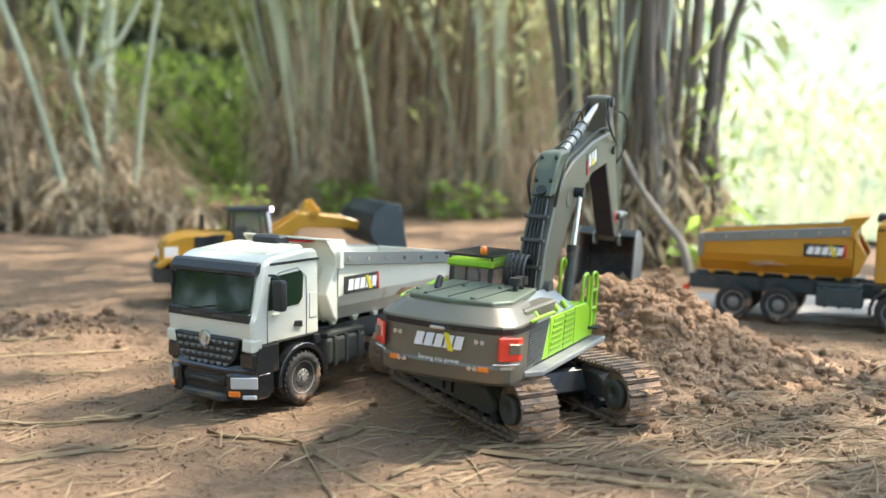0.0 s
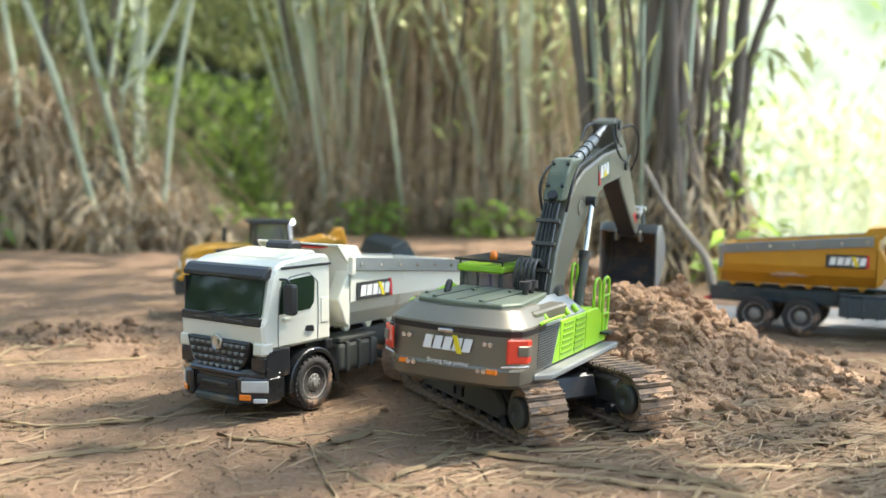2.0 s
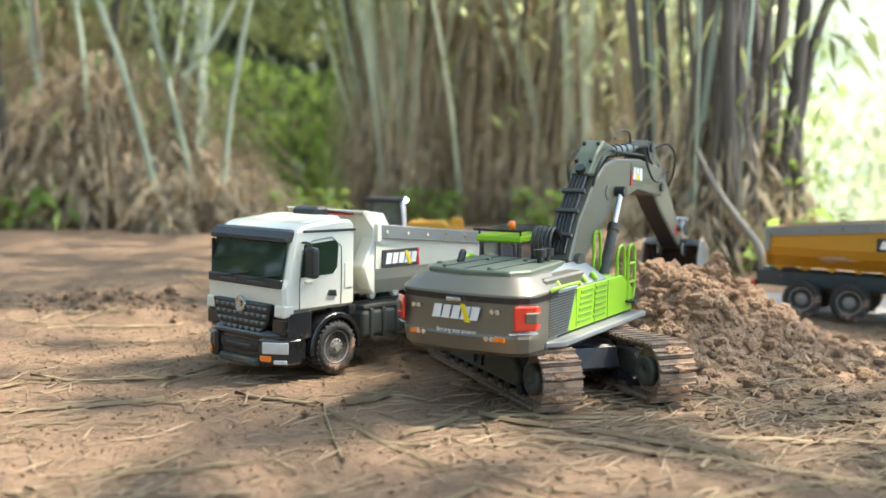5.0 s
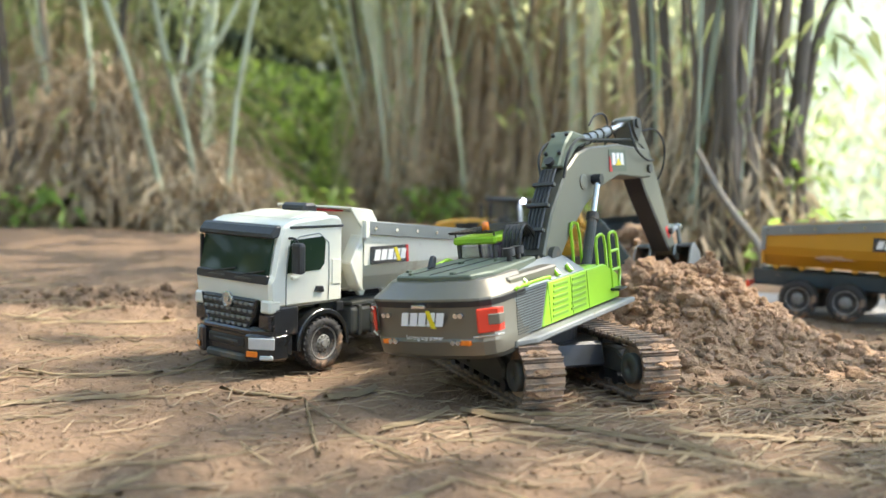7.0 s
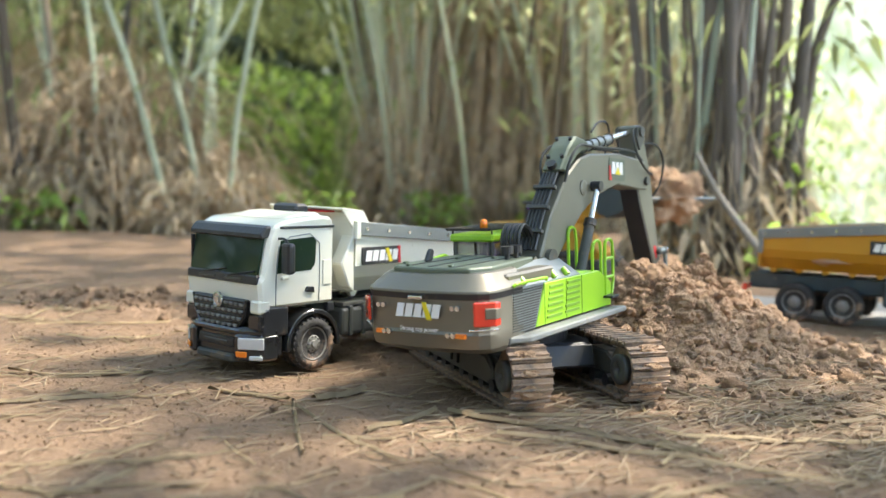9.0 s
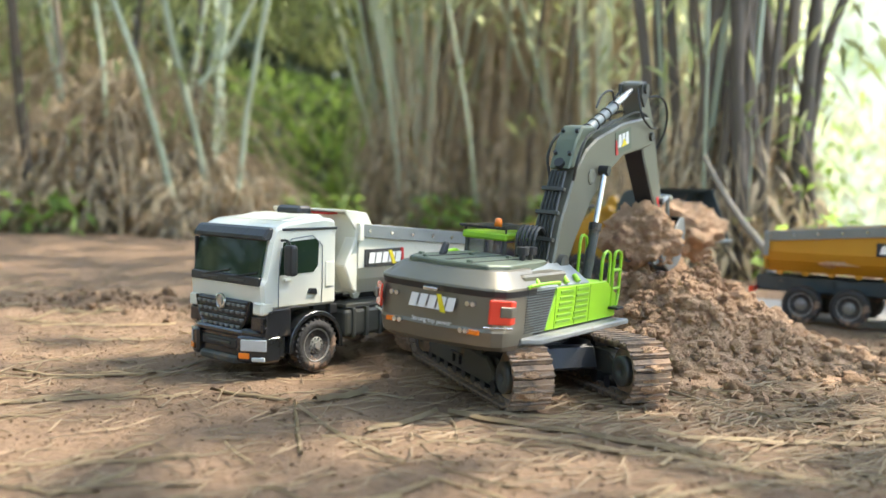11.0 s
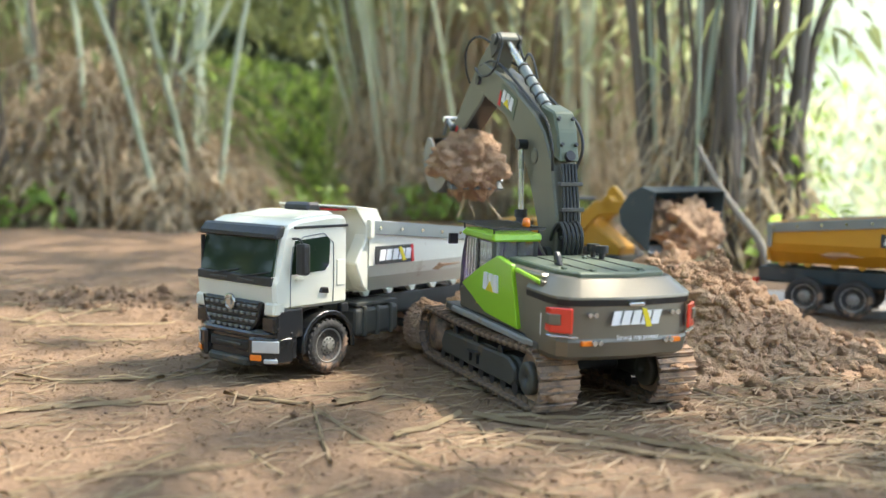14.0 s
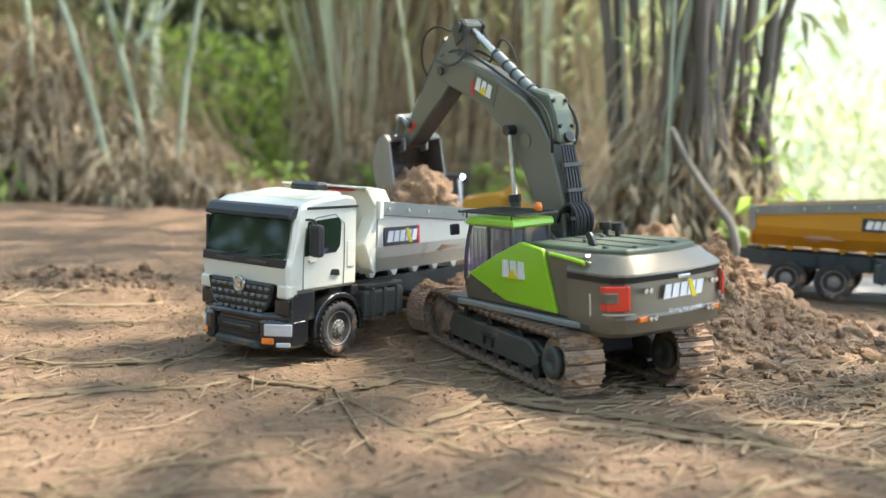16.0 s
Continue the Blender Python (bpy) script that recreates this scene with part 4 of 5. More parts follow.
def track_point(s):
    """Place and slope along the belt's loop, s from 0 to 1."""
    L, C = XB - XA, math.pi * RT
    s = (s % 1) * (2 * L + 2 * C)
    if s < L:
        sag = -0.004 * math.sin(math.pi * s / L)
        return XA + s, ZT + RT + sag, 0.0
    s -= L
    if s < C:
        a = s / RT
        return XB + RT * math.sin(a), ZT + RT * math.cos(a), a
    s -= C
    if s < L:
        return XB - s, ZT - RT, math.pi
    a = (s - L) / RT
    return XA - RT * math.sin(a), ZT - RT * math.cos(a), math.pi + a


for side in (1, -1):
    yc = side * 0.091
    tr = part("track_frame", prism([(-0.118, 0.026), (0.165, 0.026), (0.175, 0.034), (0.172, 0.05), (0.15, 0.059), (-0.1, 0.06), (-0.12, 0.05)], yc - 0.013, yc + 0.013, 0.003), M_DARK, exc, "dark side frame of a track")
    part("frame_plate", prism([(-0.105, 0.021), (0.15, 0.021), (0.162, 0.036), (0.148, 0.058), (-0.095, 0.06), (-0.118, 0.046), (-0.118, 0.03)], yc + side * 0.013, yc + side * 0.0235, 0.003), M_DARK, tr)
    part("frame_step", box(0.0, 0.04, yc + side * 0.0225, yc + side * 0.0295, 0.044, 0.0475, 0.001), M_BLACK, tr)
    for x in (0.006, 0.033):
        part("step_stay", box(x - 0.002, x + 0.002, yc + side * 0.022, yc + side * 0.028, 0.03, 0.046, 0.0008), M_BLACK, tr)
    for x in (-0.06, 0.03, 0.11):
        part("carrier_roller", rod((x, yc - 0.016, 0.069), (x, yc + 0.016, 0.069), 0.0075), M_BLACK, tr)
        part("roller_bracket", prism([(x - 0.01, 0.056), (x + 0.01, 0.056), (x + 0.005, 0.07), (x - 0.005, 0.07)], yc + side * 0.016, yc + side * 0.02, 0.001), M_BLACK, tr)
    sp = part("sprocket", lathe([(0.035, -0.019), (0.035, 0.019)], 20), M_TRACK, exc)
    sp.matrix_basis = pose(XA, yc, ZT)
    for s in (1, -1):
        cap = part("hub_cap", lathe([(0.022, -0.003), (0.022, 0.007), (0.0205, 0.0085), (0.0055, 0.0085), (0.005, 0.004)], 28), M_DARK, sp, "round dark hub cap", True)
        cap.matrix_basis = pose(0, s * 0.021, 0, 0, 0, 0 if s > 0 else 180)
    idl = part("idler", lathe([(0.012, -0.02), (0.03, -0.018), (0.032, 0), (0.03, 0.018), (0.012, 0.02)], 28), M_TRACK, exc, "", True)
    idl.matrix_basis = pose(XB, yc, ZT)
    for x in np.linspace(-0.115, 0.155, 8):
        part("track_roller", rod((x, yc - 0.0215, 0.0195), (x, yc + 0.0215, 0.0195), 0.0095), M_BLACK, tr)
    belt = empty("track_belt", None, exc)
    for k in range(52):
        x, z, a = track_point((k + 0.5) / 52)
        shared("track_shoe", shoe_me, belt, Matrix.Translation((x, yc, z)) @ Matrix.Rotation(a, 4, "Y"))
    bm = lumpy(0.012, 7 + side, 3, (0.7, 1.6, 0.9), 0.5, 4)
    part("mud_cake", bm, M_PILE, belt).matrix_basis = pose(XA - RT + 0.004, yc + side * 0.003, 0.03)
    for k, (mx_, mz_, mr_) in enumerate(((XB + 0.018, 0.08, 0.014), (XB + 0.034, 0.06, 0.012), (XB - 0.03, 0.083, 0.009), (XA - 0.02, 0.076, 0.011), (XA - 0.034, 0.055, 0.01), (XA + 0.03, 0.083, 0.008), (0.09, 0.016, 0.008))):
        part("mud_cake", lumpy(mr_, 17 + side + 3 * k, 3, (1.2, 1.5, 0.55), 0.5, 4), M_PILE, belt).matrix_basis = pose(mx_, yc + side * 0.004, mz_)

upper = empty("upper_body", None, exc)
U = upper
# tail
plan = [(-0.16, -0.1)] + [(-0.228 - 0.034 * math.sin(a), -0.066 - 0.035 * math.cos(a)) for a in np.linspace(0, radians(80), 4)] + [(-0.266, -0.035), (-0.269, 0.0), (-0.266, 0.035)] + [(-0.228 - 0.034 * math.sin(a), 0.066 + 0.035 * math.cos(a)) for a in np.linspace(radians(80), 0, 4)] + [(-0.16, 0.1)]


def layered(levels, mat, name, label="", w=0.0):
    bm = bmesh.new()
    rings = [[bm.verts.new((x * k - dx, y * k2, z)) for x, y in plan] for z, k, k2, dx in levels]
    n = len(plan)
    for a, b in zip(rings, rings[1:]):
        for i in range(n):
            bm.faces.new((a[i], a[(i + 1) % n], b[(i + 1) % n], b[i]))
    bm.faces.new(rings[0])
    bm.faces.new(rings[-1])
    bmesh.ops.recalc_face_normals(bm, faces=bm.faces[:])
    for e in bm.edges:
        e.smooth = e.calc_face_angle(0.0) < radians(18)
    return part(name, bm, mat, U, label, True)


layered([(0.086, 0.955, 0.94, -0.004), (0.093, 0.985, 0.98, 0), (0.112, 1, 1, 0), (0.116, 0.993, 0.993, 0), (0.166, 0.99, 0.99, 0)], M_OLIVE, "counterweight", "olive-grey metallic counterweight")
# Black band added in place of the shadow on the slope below the rim.
layered([(0.158, 0.996, 0.996, 0), (0.167, 1.005, 1.007, 0)], M_BLACK, "counterweight_shade_band")
layered([(0.1665, 1.006, 1.008, 0), (0.1695, 1.004, 1.005, 0), (0.1895, 0.915, 0.82, 0), (0.191, 0.895, 0.79, 0)], M_OLIVE, "counterweight_rim", "bright sloping metal rim")
part("tail_latch", box(-0.2745, -0.268, -0.011, 0.011, 0.158, 0.163, 0.001), M_CHROME, U)
brand_plate(U, pose(-0.2685, 0, 0.143, 0, 0, -90), 0.072, 0.018, False)
lettering("slogan", "Strong top power", 0.0085, M_SIGNWHITE, U, pose(-0.2715, -0.004, 0.1185, 90, 0, -90))
for s in (1, -1):
    part("tail_light", prism([(-0.225, s * 0.1015), (-0.238, s * 0.1015), (-0.2575, s * 0.08), (-0.2555, s * 0.077), (-0.236, s * 0.0985)], 0.124, 0.156, 0.0015, None, "z"), M_RED, U, "red tail light").matrix_basis = pose(-0.006, s * 0.006, 0)
    part("tail_light_inset", prism([(-0.226, s * 0.103), (-0.239, s * 0.1028), (-0.249, s * 0.0915), (-0.247, s * 0.09), (-0.237, s * 0.1)], 0.134, 0.148, 0.001, None, "z"), M_OLIVE, U).matrix_basis = pose(-0.0062, s * 0.0062, 0)
    part("marker_light", box(-0.2665, -0.2605, s * 0.0635 - 0.009, s * 0.0635 + 0.009, 0.108, 0.1145, 0.001), M_ORANGE, U, "amber marker light")
    for yy, zz in ((s * 0.06, 0.148), (s * 0.052, 0.112)):
        bm = bmesh.new()
        for d in (-0.004, 0.004):
            rod((-0.2655, yy + d, zz), (-0.2705, yy + d, zz), 0.0034, None, 12, bm)
        part("reversing_lamp", bm, M_CHROME, U)
    part("trim_strip", prism([(-0.228, s * 0.1015), (-0.2405, s * 0.1005), (-0.262, s * 0.0745), (-0.26, s * 0.073), (-0.238, s * 0.098)], 0.118, 0.121, 0.0008, None, "z"), M_CHROME, U).matrix_basis = pose(-0.0055, s * 0.0055, 0)
# house floor and engine deck
part("house_floor", prism([(-0.2, -0.1), (0.135, -0.1), (0.135, 0.1), (0.1, 0.1), (-0.2, 0.1)], 0.09, 0.102, 0.002, None, "z"), M_DARK, U)
part("engine_deck", prism([(-0.235, -0.062), (-0.245, 0.0), (-0.235, 0.062), (-0.2, 0.078), (-0.055, 0.078), (-0.055, -0.06), (-0.2, -0.078)], 0.17, 0.197, 0.002, None, "z"), M_DECK, U, "dark green engine deck")
bm = bmesh.new()
for y in (-0.035, 0.005, 0.042):
    box(-0.232, -0.06, y - 0.0006, y + 0.0006, 0.1965, 0.198, 0, bm)
part("deck_seam", bm, M_BLACK, U)
bm = bmesh.new()
for x, y in ((-0.228, 0.04), (-0.228, -0.03), (-0.2, 0.066), (-0.1, -0.02), (-0.12, 0.03)):
    part("deck_catch", box(x - 0.004, x + 0.004, y - 0.003, y + 0.003, 0.196, 0.2005, 0.001), M_DECK, U)
part("exhaust_stub", prism([(-0.17, 0.197), (-0.155, 0.197), (-0.15, 0.212), (-0.156, 0.216), (-0.161, 0.212)], 0.05, 0.058, 0.002), M_BLACK, U)
for x in (-0.105, -0.08):
    bm = rod((x, -0.045, 0.196), (x, -0.045, 0.208), 0.004)
    rod((x, -0.045, 0.205), (x, -0.045, 0.216), 0.0095, None, 16, bm)
    part("filter_cap", bm, M_BLACK, U)
# flank behind: right side
part("flank", prism([(-0.19, -0.094), (-0.055, -0.094), (-0.055, -0.06), (-0.19, -0.06)], 0.1, 0.185, 0.003, None, "z"), M_OLIVE, U)
part("grille_panel", prism([(-0.215, 0.104), (-0.125, 0.104), (-0.098, 0.164), (-0.195, 0.164)], -0.0995, -0.094, 0.001), M_STEEL, U, "grey perforated grille panel")
bm = bmesh.new()
for k in range(16):
    z = 0.107 + k * 0.0036
    box(-0.19 + 0.0003 * k, -0.128 + 0.0016 * k, -0.1008, -0.0994, z, z + 0.0016, 0, bm)
part("grille_bar", bm, M_DARK, U)
part("side_panel", prism([(-0.123, 0.104), (0.13, 0.104), (0.13, 0.142), (0.085, 0.164), (-0.095, 0.164)], -0.1, -0.092, 0.0015), M_LIME, U, "lime green side panel")
part("panel_top", prism([(-0.099, 0.164), (-0.099, 0.1655), (-0.058, 0.192), (-0.055, 0.19), (-0.055, 0.164)], -0.19, 0.02, 0.001, None, "x"), M_STEEL, U, "pale sloping cowl")
part("front_box", prism([(0.02, 0.1), (0.13, 0.1), (0.13, 0.142), (0.085, 0.164), (0.02, 0.168)], -0.092, -0.055, 0.003), M_LIME, U)
bm = bmesh.new()
for r in range(6):
    for c, (x0, x1) in enumerate(((-0.092, -0.045), (-0.035, 0.012))):
        z = 0.112 + r * 0.0085
        box(x0 + 0.002 * r, x1 + 0.001 * r, -0.1012, -0.0995, z, z + 0.0042, 0.0005, bm)
part("louvre", bm, M_LIMEDARK, U)
for x in (-0.098, -0.03, 0.022):
    part("panel_seam", box(x, x + 0.0012, -0.1006, -0.0995, 0.105, 0.163, 0), M_LIMEDARK, U)
bm = tube([(-0.19, -0.102, 0.169), (-0.185, -0.106, 0.173), (-0.1, -0.106, 0.173), (-0.095, -0.102, 0.169)], 0.0026, 6)
part("grab_rail", bm, M_LIME, U)
for x in (-0.15, -0.06, -0.02):
    part("filler_cap", rod((x, -0.098, 0.168), (x, -0.09, 0.178), 0.005, 0.004, 10), M_LIME, U)
part("walkway", prism([(-0.2, -0.096), (0.135, -0.096), (0.15, -0.118), (-0.17, -0.118)], 0.092, 0.101, 0.002, None, "z"), M_WALK, U, "ribbed grey walkway")
part("walkway", prism([(-0.19, 0.098), (0.1, 0.098), (0.1, 0.105), (-0.17, 0.105)], 0.092, 0.101, 0.002, None, "z"), M_WALK, U, "ribbed grey walkway")
part("step_grate", box(0.1, 0.128, -0.116, -0.098, 0.118, 0.122, 0.001), M_BLACK, U)
for pts in ([(0.07, -0.096, 0.16), (0.07, -0.096, 0.205), (0.088, -0.096, 0.212), (0.102, -0.096, 0.205), (0.102, -0.096, 0.15)],
            [(0.06, -0.06, 0.166), (0.06, -0.06, 0.2), (0.06, -0.06, 0.228), (0.07, -0.06, 0.234), (0.088, -0.06, 0.228), (0.088, -0.06, 0.16)],
            [(0.108, -0.1, 0.12), (0.108, -0.1, 0.2), (0.112, -0.1, 0.21), (0.132, -0.1, 0.21), (0.138, -0.1, 0.2), (0.138, -0.1, 0.12), (0.108, -0.1, 0.118)],
            [(0.108, -0.1, 0.18), (0.138, -0.1, 0.18)], [(0.108, -0.1, 0.15), (0.138, -0.1, 0.15)]):
    part("handrail", tube(pts, 0.0026, 6, None, None, 1), M_LIME, U, "lime green handrail")
# left flank with its big panel
part("flank", prism([(-0.19, 0.06), (-0.02, 0.06), (-0.02, 0.094), (-0.19, 0.094)], 0.1, 0.19, 0.003, None, "z"), M_OLIVE, U)
part("side_panel", prism([(0.072, 0.142), (-0.02, 0.11), (-0.135, 0.106), (-0.108, 0.192), (-0.06, 0.199), (0.0, 0.176)], 0.092, 0.1, 0.0015), M_LIME, U, "large lime green side panel")
part("side_panel_lower", prism([(0.085, 0.104), (-0.2, 0.104), (-0.2, 0.182), (-0.112, 0.19), (-0.138, 0.108), (-0.02, 0.112), (0.075, 0.142)], 0.091, 0.096, 0.001), M_OLIVE, U)
mk = pose(-0.045, 0.1008, 0.158, 0, 0, 180)
for a in (-0.026, -0.008, 0.010):
    part("brand_shape", prism([(a, -0.012), (a + 0.0155, -0.012), (a + 0.0135, 0.013), (a + 0.002, 0.013)], -0.0022, 0.0006, 0.0004), M_SIGNWHITE, U).matrix_basis = mk
part("brand_shape", prism([(-0.013, -0.0125), (0.013, -0.0125), (0.0, 0.002)], -0.0032, -0.002, 0), M_SIGNYEL, U).matrix_basis = mk
part("model_plate", box(-0.012, 0.016, 0.0955, 0.0975, 0.117, 0.127, 0.0005), M_BLACK, U)
part("model_plate_mark", box(0.004, 0.014, 0.0972, 0.0985, 0.1185, 0.1255, 0), M_SIGNYEL, U)
part("model_plate_mark", box(-0.01, 0.002, 0.0972, 0.0985, 0.1195, 0.1235, 0), M_SIGNWHITE, U)
part("caution_strip", box(-0.206, -0.2035, 0.097, 0.1005, 0.11, 0.142, 0.0003), M_SIGNWHITE, U)
part("grab_rail", tube([(-0.125, 0.096, 0.185), (-0.125, 0.1, 0.188), (-0.19, 0.1, 0.182), (-0.19, 0.095, 0.178)], 0.003, 6, None, None, 1), M_LIME, U)
# cab
CX0, CX1, CY0, CY1 = -0.035, 0.088, 0.022, 0.094
part("cab_base", prism([(CX0, 0.1), (CX1, 0.1), (CX1 + 0.006, 0.125), (CX1 + 0.006, 0.135), (CX0, 0.135)], CY0, CY1, 0.003), M_OLIVE, U)
bm = bmesh.new()
for y in (CY0 + 0.003, CY1 - 0.003):
    tube([(CX1 + 0.004, y, 0.13), (CX1 - 0.002, y, 0.18), (CX1 - 0.018, y, 0.218)], 0.0034, 5, bm, None, 1)
    tube([(CX0 + 0.003, y, 0.13), (CX0 + 0.003, y, 0.218)], 0.004, 5, bm, None, 0)
    tube([(0.028, y, 0.13), (0.026, y, 0.218)], 0.003, 5, bm, None, 0)
    tube([(CX0 + 0.003, y, 0.216), (CX1 - 0.018, y, 0.218)], 0.003, 5, bm, None, 0)
part("cab_frame", bm, M_DARK, U)
part("cab_roof", prism([(CX0 - 0.006, 0.216), (CX1 - 0.012, 0.216), (CX1 - 0.004, 0.22), (CX1 - 0.02, 0.229), (CX0 - 0.004, 0.228)], CY0 - 0.004, CY1 + 0.004, 0.003), M_LIME, U, "lime green cab roof")
gb = part("roof_guard", box(CX0 - 0.012, CX1 + 0.006, CY0 - 0.006, CY0 - 0.003, 0.2345, 0.2375, 0.001), M_BLACK, U, "black barred roof guard")
bm = bmesh.new()
box(CX0 - 0.012, CX1 + 0.006, CY1 + 0.003, CY1 + 0.006, 0.2345, 0.2375, 0.001, bm)
for k in range(1, 9):
    y = CY0 - 0.003 + k * (CY1 - CY0 + 0.006) / 9
    part("guard_bar", box(CX0 - 0.012, CX1 + 0.006, y - 0.0012, y + 0.0012, 0.235, 0.2375, 0), M_BLACK, U)
for x in (CX0 - 0.011, 0.0, 0.03, 0.06, CX1 + 0.005):
    box(x - 0.0015, x + 0.0015, CY0 - 0.004, CY1 + 0.004, 0.2335, 0.2365, 0, bm)
for x in (CX0, CX1 - 0.01):
    for y in (CY0, CY1):
        rod((x, y, 0.226), (x, y, 0.235), 0.0016, None, 6, bm)
part("roof_guard_frame", bm, M_BLACK, U)
for (x0, x1, z1) in ((CX0 + 0.006, 0.025, 0.214), (0.03, CX1 - 0.012, 0.212)):
    for y in (CY0 + 0.001, CY1 - 0.003):
        p_ = part("cab_pane", box(x0, x1, y, y + 0.0015, 0.137, z1, 0), M_PANE, U)
        p_.visible_shadow = False
for x, y0, y1 in ((CX0 + 0.001, CY0 + 0.005, CY1 - 0.005), (CX1 - 0.008, CY0 + 0.005, CY1 - 0.005)):
    p_ = part("cab_pane", box(x, x + 0.0015, y0, y1, 0.137, 0.213, 0), M_PANE, U)
    p_.visible_shadow = False
bm = box(-0.02, 0.01, 0.04, 0.076, 0.135, 0.152, 0.004)
box(-0.026, -0.014, 0.04, 0.076, 0.145, 0.19, 0.004, bm)
part("seat", bm, M_BLACK, U)
part("dash_light", box(0.045, 0.07, 0.04, 0.086, 0.137, 0.141, 0.001), M_PURPLE, U, "violet glowing cab light")
for k in range(4):
    y = CY1 - 0.001
    x = 0.036 + k * 0.011
    part("window_bar", rod((x, y, 0.15), (x - 0.004, y, 0.212), 0.0011, None, 5), M_CHROME, U)
bc = part("beacon", lathe([(0.006, 0), (0.0062, 0.008), (0.005, 0.013), (0.002, 0.0145)], 16), M_ORANGE, U, "orange beacon", True)
bc.matrix_basis = pose(CX0 + 0.006, 0.04, 0.236, 90)
part("cab_mirror", box(CX1 + 0.004, CX1 + 0.01, CY1 + 0.004, CY1 + 0.02, 0.2, 0.217, 0.002), M_BLACK, U)
# boom feet and hoses on the house
part("boom_bracket", prism([(-0.04, 0.1), (0.05, 0.1), (0.03, 0.2), (0.0, 0.212), (-0.03, 0.19)], -0.05, -0.044, 0.002), M_OLIVE, U)
part("boom_bracket", prism([(-0.04, 0.1), (0.05, 0.1), (0.03, 0.2), (0.0, 0.212), (-0.03, 0.19)], 0.002, 0.008, 0.002), M_OLIVE, U)
bm = bmesh.new()
for k in range(5):
    y = -0.038 + 0.007 * k
    tube([(-0.05, y, 0.185), (-0.062, y, 0.222), (-0.045, y, 0.247), (-0.022, y, 0.235), (-0.012, y, 0.215)], 0.003, 5, bm)
part("hose", bm, M_HOSE, U)

# boom, in the plane beside the cab; its foot is at the origin
YB = -0.035
FOOT = Vector((0.0, YB, 0.19))
TIP = Vector((0.29, 0, 0.28))
boom = part("boom", prism([(-0.024, -0.01), (-0.021, 0.06), (0.002, 0.145), (0.028, 0.186), (0.06, 0.213), (0.16, 0.268), (0.272, 0.312), (0.302, 0.302), (0.306, 0.27), (0.27, 0.252), (0.18, 0.216), (0.118, 0.165), (0.076, 0.11), (0.045, 0.05), (0.022, -0.008), (0, -0.02)], -0.022, 0.022, 0.003), M_BOOM, exc, "grey-green bent boom")
pl = part("elbow_plate", prism([(-0.016, 0.142), (-0.006, 0.19), (0.008, 0.218), (0.05, 0.231), (0.062, 0.222), (0.034, 0.2), (0.005, 0.15)], -0.0175, 0.0175, 0.003), M_DECK, boom, "dark bolted elbow cover")
for a_, b_ in ((0.168, -0.0105), (0.207, 0.003)):
    for y in (-0.012, 0.012):
        part("bolt", rod((b_, y, a_), (b_ - 0.005, y, a_ + 0.002), 0.003, None, 8), M_BLACK, boom)
part("elbow_boss", rod((-0.012, 0, 0.150), (-0.02, 0, 0.153), 0.008, None, 18), M_BLACK, boom)
bm = bmesh.new()
for k in range(5):
    y = -0.012 + 0.006 * k
    tube([(-0.03, y, 0.0), (-0.03, y, 0.06), (-0.014, y * 0.9, 0.14)], 0.0026, 5, bm)
part("hose", bm, M_HOSE, boom)
for z, x in ((0.03, -0.0325), (0.072, -0.03), (0.11, -0.023)):
    part("hose_clamp", box(x - 0.003, x + 0.006, -0.019, 0.019, z - 0.003, z + 0.003, 0.001), M_DARK, boom)
for s in (1, -1):
    part("hose", tube([(0.0, s * 0.02, 0.13), (-0.012, s * 0.027, 0.165), (0.01, s * 0.026, 0.205), (0.06, s * 0.02, 0.226), (0.16, s * 0.016, 0.277), (0.24, s * 0.016, 0.315), (0.29, s * 0.02, 0.305)], 0.0024, 6), M_HOSE, boom)
    part("cylinder_pin", rod((0.09, s * 0.02, 0.168), (0.09, s * 0.038, 0.168), 0.0085, None, 16), M_BLACK, boom)
    part("boom_pin", rod((0.29, s * 0.02, 0.28), (0.29, s * 0.027, 0.28), 0.008, None, 16), M_DARK, boom)
    part("knee_ring", lathe([(0.013, 0), (0.013, 0.002), (0.009, 0.003)], 20), M_BOOM, boom).matrix_basis = pose(0.06, s * 0.0215, 0.15, 0, 0, 0 if s > 0 else 180)
    pm = pose(0.165, s * 0.0224, 0.238, 0, 0, 180 if s > 0 else 0) @ pose(0, 0, 0, 0, -25 * -s if s > 0 else -25, 0)
    part("decal", box(-0.034, 0.034, -0.0004, 0.0006, -0.019, 0.019, 0), M_DECK, boom, "dark green decal").matrix_basis = pm
    for a in (-0.024, -0.008, 0.008):
        part("brand_shape", prism([(a, -0.008), (a + 0.0145, -0.008), (a + 0.0125, 0.013), (a + 0.002, 0.013)], -0.0014, -0.0002, 0), M_SIGNWHITE, boom).matrix_basis = pm
    part("brand_shape", prism([(-0.012, -0.0085), (0.012, -0.0085), (0.0, 0.004)], -0.0022, -0.001, 0), M_SIGNYEL, boom).matrix_basis = pm
    part("decal_stripe", prism([(-0.034, -0.019), (-0.024, -0.019), (-0.031, 0.006), (-0.034, 0.006)], -0.0014, -0.0002, 0), M_SIGNRED, boom, "red stripe").matrix_basis = pm
part("boom_pivot", rod((0, -0.03, 0), (0, 0.03, 0), 0.014, None, 18), M_DARK, boom)

